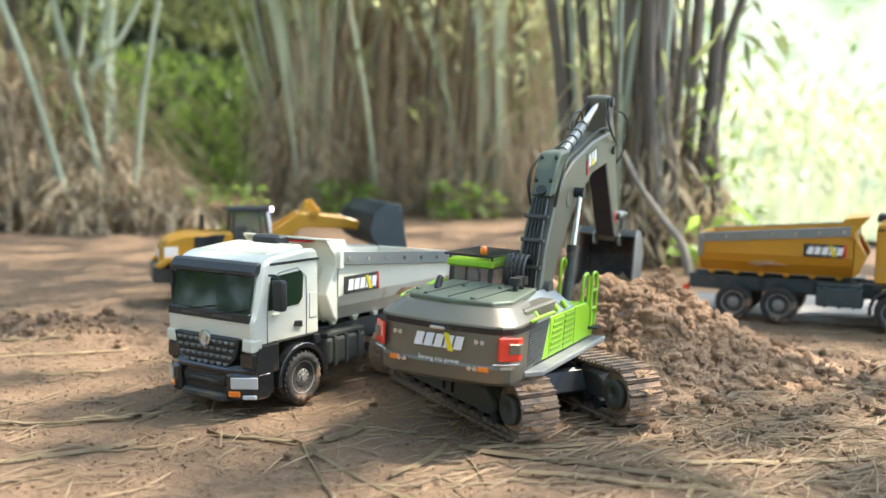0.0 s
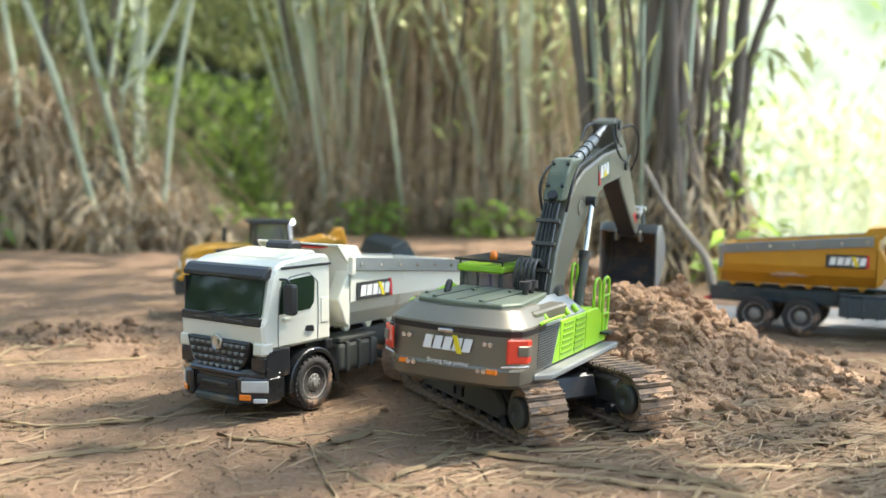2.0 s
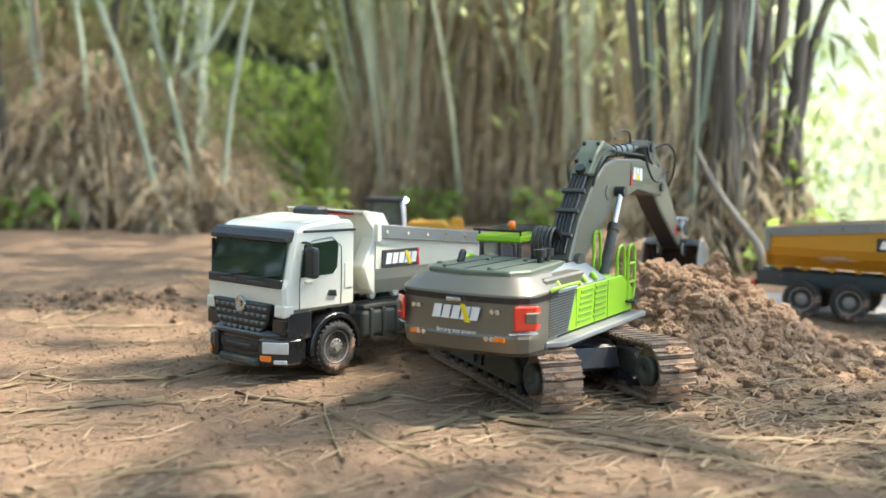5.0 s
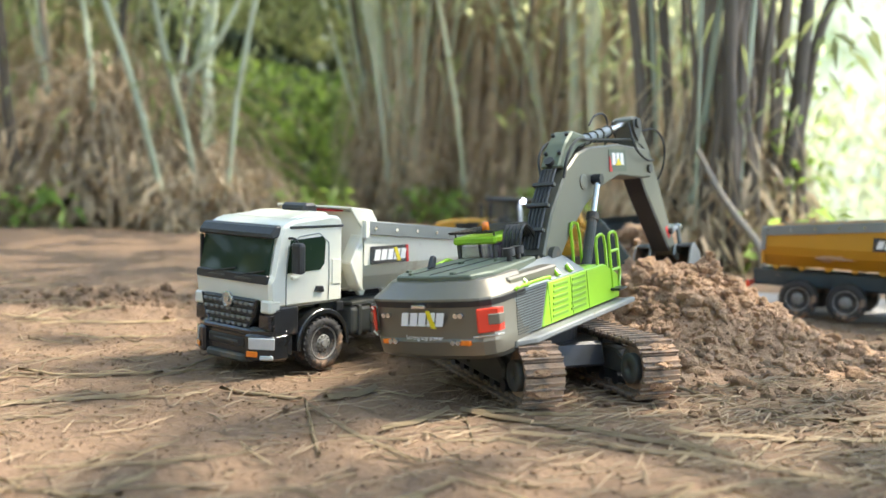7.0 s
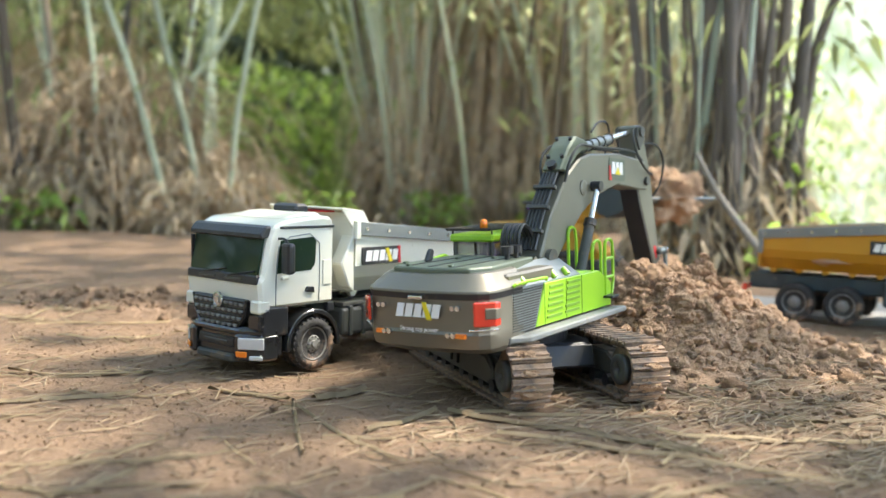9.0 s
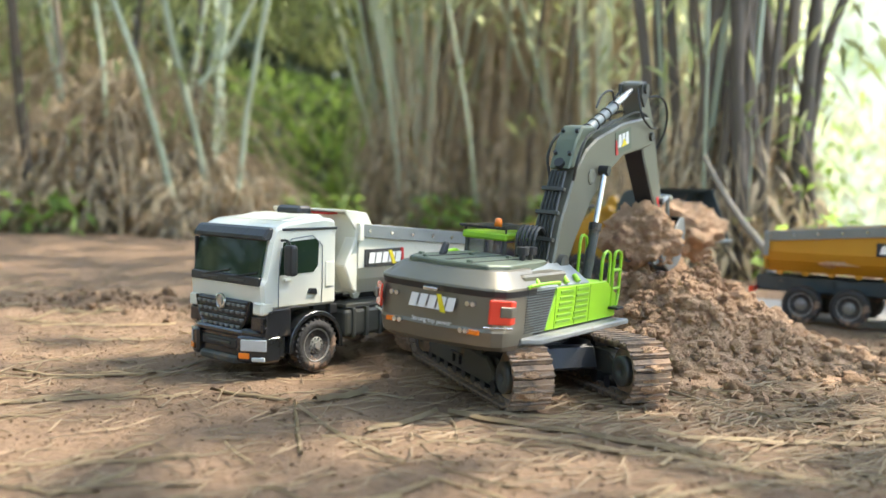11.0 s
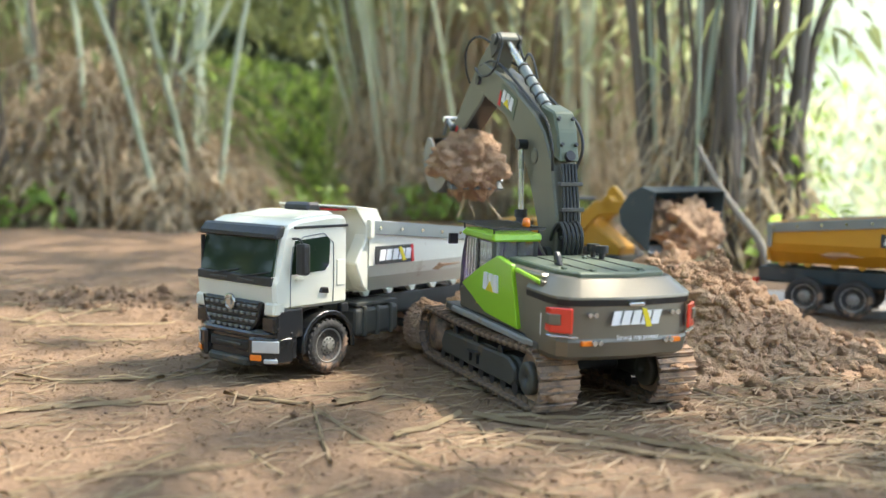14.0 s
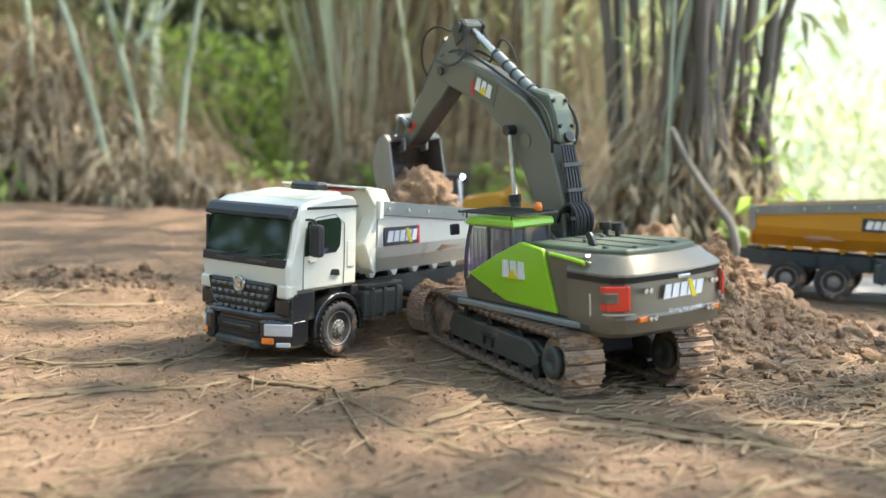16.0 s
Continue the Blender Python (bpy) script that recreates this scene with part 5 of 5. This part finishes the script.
ARM = 0.19
TAIL = Vector((-0.09, 0, 0.016))
arm = part("arm", prism([(-0.104, 0.008), (-0.1, 0.026), (-0.082, 0.031), (-0.02, 0.037), (0.01, 0.035), (0.12, 0.021), (0.19, 0.013), (0.2, 0.004), (0.198, -0.012), (0.18, -0.017), (0.03, -0.031), (-0.012, -0.03), (-0.05, -0.012)], -0.018, 0.018, 0.003), M_BOOM, exc, "straight grey-green arm")
part("arm_underside", prism([(-0.012, -0.0325), (0.03, -0.0335), (0.18, -0.0195), (0.18, -0.016), (0.03, -0.029), (-0.012, -0.028)], -0.0168, 0.0168, 0), M_BLACK, arm, "dark underside of the arm")
for x, z, r, w in ((-0.09, 0.016, 0.009, 0.026), (ARM, 0.0, 0.008, 0.03), (0.15, 0.006, 0.006, 0.026), (0.0, 0.0, 0.0075, 0.0225)):
    part("arm_pin", rod((x, -w, z), (x, w, z), r, None, 16), M_DARK, arm)
bm = tube([(-0.03, 0.0, 0.046), (0.04, 0, 0.044), (0.095, 0, 0.038)], 0.0085, 10, None, None, 0)
part("bucket_cylinder", bm, M_DARK, arm)
part("bucket_piston", tube([(0.095, 0, 0.038), (0.16, 0, 0.034)], 0.0045, 8, None, None, 0), M_CHROME, arm)
for y in (-0.022, 0.022):
    part("bucket_link", tube([(0.15, y, 0.006), (0.162, y, 0.036)], 0.005, 6, None, None, 0), M_STEEL, arm)
    part("bucket_link", tube([(0.162, y, 0.036), (0.196, y, 0.024)], 0.0042, 6, None, None, 0), M_STEEL, arm)
part("link_pin", rod((0.162, -0.03, 0.036), (0.162, 0.03, 0.036), 0.0055, None, 12), M_CHROME, arm)
for s in (1, -1):
    part("hose", tube([(-0.06, s * 0.012, 0.034), (-0.05, s * 0.03, 0.062), (-0.01, s * 0.036, 0.07), (0.03, s * 0.028, 0.05), (0.045, s * 0.018, 0.03)], 0.0021, 5), M_HOSE, arm)
    part("hose", tube([(-0.1, s * 0.015, 0.0), (-0.075, s * 0.032, -0.045), (-0.03, s * 0.034, -0.02), (0.0, s * 0.024, 0.028)], 0.0021, 5), M_HOSE, arm)
    part("cheek_plate", prism([(-0.104, 0.006), (-0.1, 0.024), (-0.07, 0.03), (-0.06, 0.0), (-0.085, -0.004)], s * 0.018, s * 0.0215, 0.001), M_DARK, arm)
    part("caution_mark", box(0.135, 0.16, s * 0.0181, s * 0.0186, -0.006, 0.003, 0), M_SIGNRED, arm)

# bucket: u runs from pin to teeth, v towards the opening
bprof = [(u * 0.94, v * 0.94) for u, v in ((0.0, 0.012), (-0.014, 0.0), (-0.013, -0.026), (0.004, -0.05), (0.034, -0.067), (0.068, -0.068), (0.098, -0.05), (0.117, -0.018), (0.123, 0.006))]
bucket = empty("bucket", None, exc)
bm = bmesh.new()
HW = 0.056
outer = [[bm.verts.new((u, y, v)) for u, v in bprof] for y in (-HW, HW)]
for i in range(len(bprof) - 1):
    bm.faces.new((outer[0][i], outer[0][i + 1], outer[1][i + 1], outer[1][i]))
bmesh.ops.solidify(bm, geom=bm.faces[:], thickness=0.003)
part("bucket_shell", bm, M_BUCKET, bucket, "scraped steel bucket shell", True)
bm = bmesh.new()
rr = [[bm.verts.new((u * 0.95 + 0.003, y, v * 0.95)) for u, v in bprof] for y in (-HW + 0.003, HW - 0.003)]
for i in range(len(bprof) - 1):
    bm.faces.new((rr[0][i], rr[0][i + 1], rr[1][i + 1], rr[1][i]))
bmesh.ops.solidify(bm, geom=bm.faces[:], thickness=0.001)
part("bucket_lining", bm, M_BUCKETIN, bucket)
for s in (1, -1):
    part("bucket_side", prism(bprof, s * HW, s * (HW + 0.003), 0.0008), M_BUCKET, bucket, "pale scraped side plate")
    part("bucket_side_inside", prism([(u * 0.96 + 0.002, v * 0.96) for u, v in bprof], s * (HW - 0.0016), s * (HW - 0.0004), 0), M_BUCKETIN, bucket)
    part("bucket_ear", prism([(-0.014, -0.01), (0.0, 0.016), (0.02, 0.01), (0.02, -0.012)], s * 0.022, s * 0.027, 0.001), M_BUCKET, bucket)
for k in range(5):
    y = -0.046 + 0.023 * k
    part("tooth", prism([(0.110, -0.012), (0.114, 0.005), (0.138, 0.007), (0.134, 0.0)], y - 0.006, y + 0.006, 0.001), M_STEEL, bucket)

cyls = []
for s in (1, -1):
    barrel = part("boom_cylinder", rod((0, 0, 0), (0.115, 0, 0), 0.0085, None, 14), M_DARK, exc, "dark hydraulic cylinder")
    part("cylinder_collar", rod((0.108, 0, 0), (0.12, 0, 0), 0.0105, None, 14), M_BLACK, barrel)
    piston = part("piston_rod", rod((0, 0, 0), (0.15, 0, 0), 0.0045, None, 12), M_CHROME, exc, "bright piston rod")
    cyls.append((barrel, piston, s))
abar = part("arm_cylinder", rod((0, 0, 0), (0.125, 0, 0), 0.0088, None, 16), M_STEEL, exc, "banded hydraulic cylinder")
for x in (0.01, 0.035, 0.06, 0.085, 0.118):
    part("cylinder_band", rod((x, 0, 0), (x + 0.003, 0, 0), 0.0105, None, 16), M_DARK, abar)
part("hose", tube([(0.125, 0.0, 0.011), (0.122, 0.0, 0.03), (0.09, 0.004, 0.036), (0.06, 0.004, 0.02)], 0.002, 5), M_HOSE, abar)
apis = part("piston_rod", rod((0, 0, 0), (0.11, 0, 0), 0.006, None, 14), M_CHROME, exc, "bright piston rod")

# ---- wheel loader ----
loader = tagged(empty("wheel_loader", pose(-0.54, 2.36, 0)), "yellow toy wheel loader with a dark bucket", "toy loader")
part("rear_hood", prism([(-0.235, 0.1), (-0.05, 0.1), (-0.05, 0.185), (-0.17, 0.183), (-0.222, 0.17), (-0.237, 0.14)], -0.062, 0.062, 0.008), M_YELLOW, loader)
part("rear_weight", prism([(-0.255, 0.06), (-0.2, 0.06), (-0.19, 0.1), (-0.252, 0.104)], -0.07, 0.07, 0.005), M_DARK, loader)
part("chassis", box(-0.2, 0.2, -0.04, 0.04, 0.045, 0.1, 0.006), M_DARK, loader)
part("front_frame", prism([(0.04, 0.08), (0.19, 0.07), (0.2, 0.12), (0.09, 0.19), (0.04, 0.17)], -0.035, 0.035, 0.004), M_YELLOW, loader)
for s in (1, -1):
    part("hood_vent", box(-0.15, -0.1, s * 0.0615, s * 0.0635, 0.145, 0.175, 0.001), M_BLACK, loader)
    part("hood_mark", box(-0.225, -0.19, s * 0.0615, s * 0.0635, 0.12, 0.15, 0.001), M_SIGNWHITE, loader)
    part("fender", prism([(-0.25, 0.105), (-0.22, 0.125), (-0.12, 0.125), (-0.09, 0.1), (-0.1, 0.095), (-0.13, 0.115), (-0.21, 0.115), (-0.24, 0.098)], s * 0.06, s * 0.1, 0.002), M_YELLOW, loader)
    for x in (-0.145, 0.13):
        wheel("wheel", loader, pose(x, s * 0.084, 0.061, 0, 0, 0 if s > 0 else 180), 0.061, 0.045, M_RUBBER, M_RIM, 22)
for y in (-0.035, 0.035):
    part("tail_mark", box(-0.2385, -0.235, y - 0.014, y + 0.014, 0.12, 0.14, 0.001), M_SIGNWHITE, loader)
part("hood_stripe", prism([(-0.13, 0.13), (-0.09, 0.13), (-0.07, 0.178), (-0.11, 0.178)], -0.0635, -0.0625, 0), M_BLACK, loader)
part("cab_base", box(-0.055, 0.045, -0.052, 0.052, 0.1, 0.15, 0.004), M_DARK, loader)
for y in (-0.05, 0.05):
    for x, x2 in ((-0.05, -0.046), (0.045, 0.034)):
        part("cab_pillar", tube([(x, y, 0.15), (x2, y, 0.238)], 0.004, 5, None, None, 0), M_BLACK, loader)
part("cab_roof", box(-0.062, 0.05, -0.058, 0.058, 0.236, 0.247, 0.004), M_BLACK, loader)
for y in (-0.05, 0.0495):
    p_ = part("cab_pane", box(-0.046, 0.036, y, y + 0.001, 0.152, 0.236, 0), M_PANE, loader)
    p_.visible_shadow = False
# This pillar's white colour stands for the lamp's light falling on it.
part("windscreen_frame", tube([(0.047, -0.048, 0.15), (0.046, -0.048, 0.2), (0.04, -0.045, 0.238)], 0.005, 6), M_SIGNWHITE, loader, "cab pillar coloured white for the light on it")
part("work_light", box(0.046, 0.054, -0.05, -0.038, 0.236, 0.246, 0.002), M_LED, loader, "glowing cold white work light")
part("steering_column", rod((0.02, 0, 0.15), (0.01, 0, 0.185), 0.004), M_BLACK, loader)
part("seat", box(-0.04, -0.005, -0.02, 0.02, 0.15, 0.195, 0.006), M_BLACK, loader)
part("exhaust", rod((-0.12, 0.03, 0.185), (-0.12, 0.03, 0.225), 0.006), M_BLACK, loader)
LPIV = Vector((0.06, 0, 0.165))
larm = empty("lift_arm", None, loader)
for s in (1, -1):
    part("arm_plate", prism([(-0.02, 0.0), (0.0, 0.02), (0.09, 0.03), (0.2, -0.04), (0.235, -0.075), (0.22, -0.09), (0.17, -0.06), (0.08, -0.01), (0.0, -0.02)], s * 0.03, s * 0.042, 0.003), M_YELLOW, larm)
part("cross_tube", rod((0.12, -0.042, 0.005), (0.12, 0.042, 0.005), 0.016), M_YELLOW, larm)
part("bell_crank", prism([(0.09, 0.02), (0.12, 0.045), (0.14, 0.045), (0.15, 0.0), (0.125, -0.03)], -0.01, 0.01, 0.003), M_YELLOW, larm)
LB = Vector((0.228, 0, -0.082))
lbucket = empty("bucket", None, loader)
lprof = [(0.006, 0.075), (-0.012, 0.04), (-0.01, -0.01), (0.012, -0.032), (0.05, -0.038), (0.115, -0.036)]
bm = bmesh.new()
rr = [[bm.verts.new((u, y, v)) for u, v in [(0.045, 0.088)] + lprof] for y in (-0.16, 0.16)]
for i in range(len(lprof)):
    bm.faces.new((rr[0][i], rr[0][i + 1], rr[1][i + 1], rr[1][i]))
bmesh.ops.solidify(bm, geom=bm.faces[:], thickness=0.004)
part("bucket_shell", bm, M_NAVY, lbucket, "dark blue-grey wide bucket")
for s in (1, -1):
    part("bucket_side", prism([(0.045, 0.088)] + lprof, s * 0.16, s * 0.164, 0.001), M_NAVY, lbucket)
part("bucket_lip", box(0.095, 0.125, -0.162, 0.162, -0.039, -0.034, 0.001), M_STEEL, lbucket)

# soil carried by the machines
load_big = tagged(part("soil_load", lumpy(0.068, 5, 5, (1.0, 1.0, 0.85), 0.36, 3.2), M_PILE, None, "", True), "ragged lump of dug earth with hanging roots", "soil")
for k, (a, b, c) in enumerate(((0.01, 0.03, 0.02), (-0.02, -0.01, 0.0), (0.03, -0.03, 0.03))):
    part("root", tube([(a, b, -0.03), (a + 0.01, b + c, -0.07), (a + c, b + 0.01, -0.1)], 0.0022, 5), M_STRAW, load_big)
load_wide = tagged(part("soil_load", lumpy(0.085, 9, 5, (0.85, 1.5, 0.75), 0.4, 3.4), M_PILE, None, "", True), "loose earth heaped over a loader bucket", "soil")

# ---- litter ----
rng = random.Random(77)


def strip(name, x, y, ang, length, width, bend, curl, mat):
    bm = bmesh.new()
    n = 8
    rows = []
    for i in range(n + 1):
        f = i / n - 0.5
        w = width * (1 - 1.5 * abs(f) ** 2.5)
        lx, ly = f * length, bend * (f * f - 0.25) * length
        gx, gy = x + lx * math.cos(ang) - ly * math.sin(ang), y + lx * math.sin(ang) + ly * math.cos(ang)
        z = ground_height(gx, gy) + 0.0025 + curl * f * f
        sx, sy = -math.sin(ang) * w, math.cos(ang) * w
        rows.append([bm.verts.new((gx + sx, gy + sy, z - 0.001)), bm.verts.new((gx, gy, z + width * 0.55)), bm.verts.new((gx - sx, gy - sy, z - 0.001))])
    for a, b in zip(rows, rows[1:]):
        for i in range(2):
            bm.faces.new((a[i], a[i + 1], b[i + 1], b[i]))
    bmesh.ops.solidify(bm, geom=bm.faces[:], thickness=0.0008)
    return part(name, bm, mat, None, "", True)


count = 0
while count < 230:
    y = 0.62 + 1.9 * rng.random() ** 1.4
    x = rng.uniform(-0.5, 0.5) * (0.5 + y) * 1.2
    if abs(x - 0.45) < 0.3 and abs(y - 1.68) < 0.34 or (math.hypot(x - 0.13, y - 1.31) < 0.2) or (math.hypot(x + 0.22, y - 1.47) < 0.17):
        continue
    count += 1
    big = rng.random() < 0.35
    ob = strip("bamboo_strip", x, y, rng.gauss(0.25, 0.8) + (math.pi if rng.random() < 0.5 else 0), rng.uniform(0.1, 0.3) if big else rng.uniform(0.05, 0.16), rng.uniform(0.002, 0.0055) if big else rng.uniform(0.001, 0.0026), rng.uniform(-0.25, 0.25), rng.uniform(0, 0.02), M_STRAW)
    tagged(ob, "dry straw-coloured bamboo strip lying on the sand", "litter", "bamboo strips")
for x, y, a, l, w in ((0.2, 1.0, 2.75, 0.36, 0.006), (0.45, 1.05, 0.12, 0.3, 0.005), (-0.13, 1.14, 1.1, 0.11, 0.009), (-0.02, 1.02, 1.05, 0.14, 0.006), (-0.5, 1.05, 0.5, 0.2, 0.006), (0.3, 0.92, 2.9, 0.4, 0.005), (0.05, 1.23, 2.7, 0.16, 0.005), (-0.55, 1.2, 0.15, 0.22, 0.004)):
    tagged(strip("bamboo_strip", x, y, a, l, w, 0.08, 0.015, M_STRAW), "long dry bamboo sheath split on the sand", "litter", "bamboo strips")
verts, faces = [], []
for _ in range(6500):
    y = 0.6 + 2.6 * rng.random() ** 1.3
    x = rng.uniform(-0.6, 0.6) * (0.5 + y)
    if rng.random() < 0.4:
        x, y = rng.gauss(0.7, 0.3), rng.gauss(1.15, 0.2)
    if pile_height(x, y) > 0.02:
        continue
    a, l, w = rng.gauss(0.2, 0.9), rng.uniform(0.01, 0.07), rng.uniform(0.0004, 0.0014)
    z = ground_height(x, y) + 0.002
    dx, dy, sx, sy = l * math.cos(a), l * math.sin(a), -w * math.sin(a), w * math.cos(a)
    k = len(verts)
    up = rng.uniform(0, 0.006)
    verts += [(x - sx, y - sy, z), (x + sx, y + sy, z), (x + dx + sx, y + dy + sy, z + up), (x + dx - sx, y + dy - sy, z + up), (x + dx / 2, y + dy / 2, z + up / 2 + 0.0015)]
    faces += [(k, k + 1, k + 4), (k + 1, k + 2, k + 4), (k + 2, k + 3, k + 4), (k + 3, k, k + 4)]
stuff_mesh("straw_litter", verts, faces, M_LITTER, "fine dry straw and grass bits over the sand", "litter")


# ---- what moves ----
# seconds, yaw, pitch and roll of the house
HOUSE = [(0.0, 64.8, 1.5, 2.5), (0.5, 64.9, 1.5, 2.4), (1.0, 64.9, 0.8, 1.8), (1.5, 65.4, 1.5, 2.4), (2.0, 65.4, 1.2, 2.2), (3.0, 65.5, 1.4, 2.4), (4.2, 65.5, 0.9, 2.2), (5.4, 64.0, -1.5, -1.5), (6.3, 62.5, -2.7, -3.9), (7.0, 61.5, -4.4, -5.7), (7.5, 61.9, -3.6, -4.8), (8.0, 62.3, -3.0, -3.9), (8.5, 63.0, -1.9, -3.1), (9.2, 63.1, -1.5, -2.3), (10.2, 64.5, 0.5, 1.0), (11.5, 65.8, 1.9, 3.6), (12.0, 65.8, 1.8, 3.6), (12.5, 76.4, 0.5, 2.5), (13.0, 90.2, -0.4, 2.5), (13.5, 104.6, -1.3, 1.6), (14.0, 116.8, -1.4, 0.0), (14.5, 125.0, -0.6, -1.5), (15.0, 125.6, 0.8, -2.8), (15.5, 125.9, 1.8, -3.8), (16.0, 125.3, 1.9, -3.9)]
# seconds, boom turn, arm direction, bucket direction
DIG = [(0.0, -10, -60, -95), (0.5, -14.5, -56, -96), (1.0, -18, -52, -97), (1.5, -17, -46, -92), (2.0, -13, -42, -85), (2.5, -12.5, -38, -82), (3.0, -16, -35, -84), (3.5, -20.5, -33, -88), (4.2, -26, -31, -94), (5.4, -29, -44, -112), (6.3, -28, -53, -122), (7.0, -28.5, -59, -128), (8.0, -29, -66, -134), (9.2, -28, -68, -138), (10.4, -17, -58, -142), (11.5, -7, -50, -144), (12.0, -3.5, -48, -144), (12.5, -1, -46, -144), (13.0, -0.5, -42, -144), (14.0, 0, -36, -140), (14.5, -0.8, -35, -136), (15.0, -1, -34, -130), (15.5, -1, -37, -124), (16.0, -1, -39, -102)]
# seconds, along, across, heading of the loader; lift and bucket angles
DRIVE = [(0.0, -0.505, 2.36, 20, 26, -22), (0.5, -0.505, 2.36, 20, 20, -15), (1.0, -0.505, 2.36, 20, 14, -5), (1.5, -0.505, 2.36, 20, 10, 0), (2.5, -0.5, 2.36, 19, 0, 4), (4.2, -0.5, 2.37, 14, -6, 5), (5.3, -0.2, 2.41, 0, -6, 5), (6.3, 0.0, 2.44, -16, -2, 6), (7.0, 0.04, 2.47, -25, 8, 12), (7.5, 0.07, 2.49, -30, 18, 22), (8.0, 0.1, 2.51, -35, 27, 28), (8.5, 0.145, 2.52, -38, 35, 30), (9.2, 0.15, 2.52, -40, 38, 30), (10.4, 0.17, 2.52, -40, 36, 10), (11.5, 0.185, 2.52, -40, 30, -18), (12.5, 0.185, 2.52, -40, 34, -30), (13.5, 0.19, 2.52, -40, 38, -38), (14.2, 0.19, 2.52, -39, 32, -34), (14.8, 0.12, 2.52, -33, 26, -24), (15.4, -0.03, 2.5, -20, 14, -14), (16.0, -0.09, 2.5, -12, 6, -10)]


def between(rows, t):
    ts = [r[0] for r in rows]
    return [float(np.interp(t, ts, [r[k] for r in rows])) for k in range(1, len(rows[0]))]


def house_at(t):
    yaw, pitch, roll = between(HOUSE, t)
    return EXC.inverted() @ pose(0.1136, 1.3162, 0.07, roll, pitch, yaw) @ pose(0, 0, -0.07)


def turned(at, deg):
    """A pose at a point of the boom's plane, turned up by deg."""
    return Matrix.Translation(at) @ Matrix.Rotation(-radians(deg), 4, "Y")


def aim(a, b):
    d = b - a
    return turned(a, math.degrees(math.atan2(d.z, d.x)))


def linkage(t):
    b, a, p = between(DIG, t)
    mb = turned(FOOT, b)
    tip = mb @ TIP
    ma = turned(tip, a)
    pin = ma @ Vector((ARM, 0, 0))
    mk_ = turned(pin, p)
    # v of the bucket lies a quarter turn clockwise from u
    mk_ = mk_ @ Matrix.Rotation(math.pi, 4, "X")
    return mb, ma, mk_


def motions():
    times = sorted({r[0] for r in HOUSE} | {r[0] for r in DIG})
    walk(upper, [(t, house_at(t)) for t in times])
    walk(boom, [(t, house_at(t) @ linkage(t)[0]) for t in times])
    walk(arm, [(t, house_at(t) @ linkage(t)[1]) for t in times])
    walk(bucket, [(t, house_at(t) @ linkage(t)[2]) for t in times])
    for barrel, piston, s in cyls:
        g = Vector((0.075, YB + s * 0.031, 0.135))
        rows_b, rows_p = [], []
        for t in times:
            pin = linkage(t)[0] @ Vector((0.09, s * 0.031, 0.168))
            rows_b.append((t, house_at(t) @ aim(g, pin)))
            rows_p.append((t, house_at(t) @ aim(pin, g)))
        walk(barrel, rows_b)
        walk(piston, rows_p)
    rows_b, rows_p = [], []
    for t in times:
        mb, ma, _ = linkage(t)
        g, pin = mb @ Vector((0.058, 0, 0.222)), ma @ TAIL
        rows_b.append((t, house_at(t) @ aim(g, pin)))
        rows_p.append((t, house_at(t) @ aim(pin, g)))
    walk(abar, rows_b)
    walk(apis, rows_p)

    def load_at(t):
        m = EXC @ house_at(t) @ linkage(t)[2]
        c = m @ Vector((0.062, 0, 0.014))
        drop = 0.0 if t < 15.5 else 0.05 * ((t - 15.5) / 0.5) ** 1.5
        return pose(c.x, c.y, c.z - 0.012 - drop, 0, 0, 25)

    still = load_at(9.2)
    rows = [(0.0, still), (8.6, still)] + [(t, load_at(t)) for t in times if t >= 9.2]
    walk(load_big, rows)

    lt = [r[0] for r in DRIVE]
    rows_r, rows_a, rows_k, rows_s = [], [], [], []
    for t, x, y, h, lift, tip in DRIVE:
        mr = pose(x, y, 0, 0, 0, h)
        ma = Matrix.Translation(LPIV) @ Matrix.Rotation(-radians(lift), 4, "Y")
        mk_ = Matrix.Translation(ma @ LB) @ Matrix.Rotation(-radians(tip), 4, "Y")
        rows_r.append((t, mr))
        rows_a.append((t, ma))
        rows_k.append((t, mk_))
        rows_s.append((t, mr @ mk_ @ pose(0.082, 0, -0.006)))
    walk(loader, rows_r)
    walk(larm, rows_a)
    walk(lbucket, rows_k)
    first = rows_s[7][1]
    lying = pose(0.44, 2.2, 0.075, 0, 0, -10)
    walk(load_wide, [(0.0, first), (6.3, first)] + [(t, m) for t, m in rows_s if 6.3 < t < 14.3] + [(14.8, lying), (16.0, lying)])


motions()
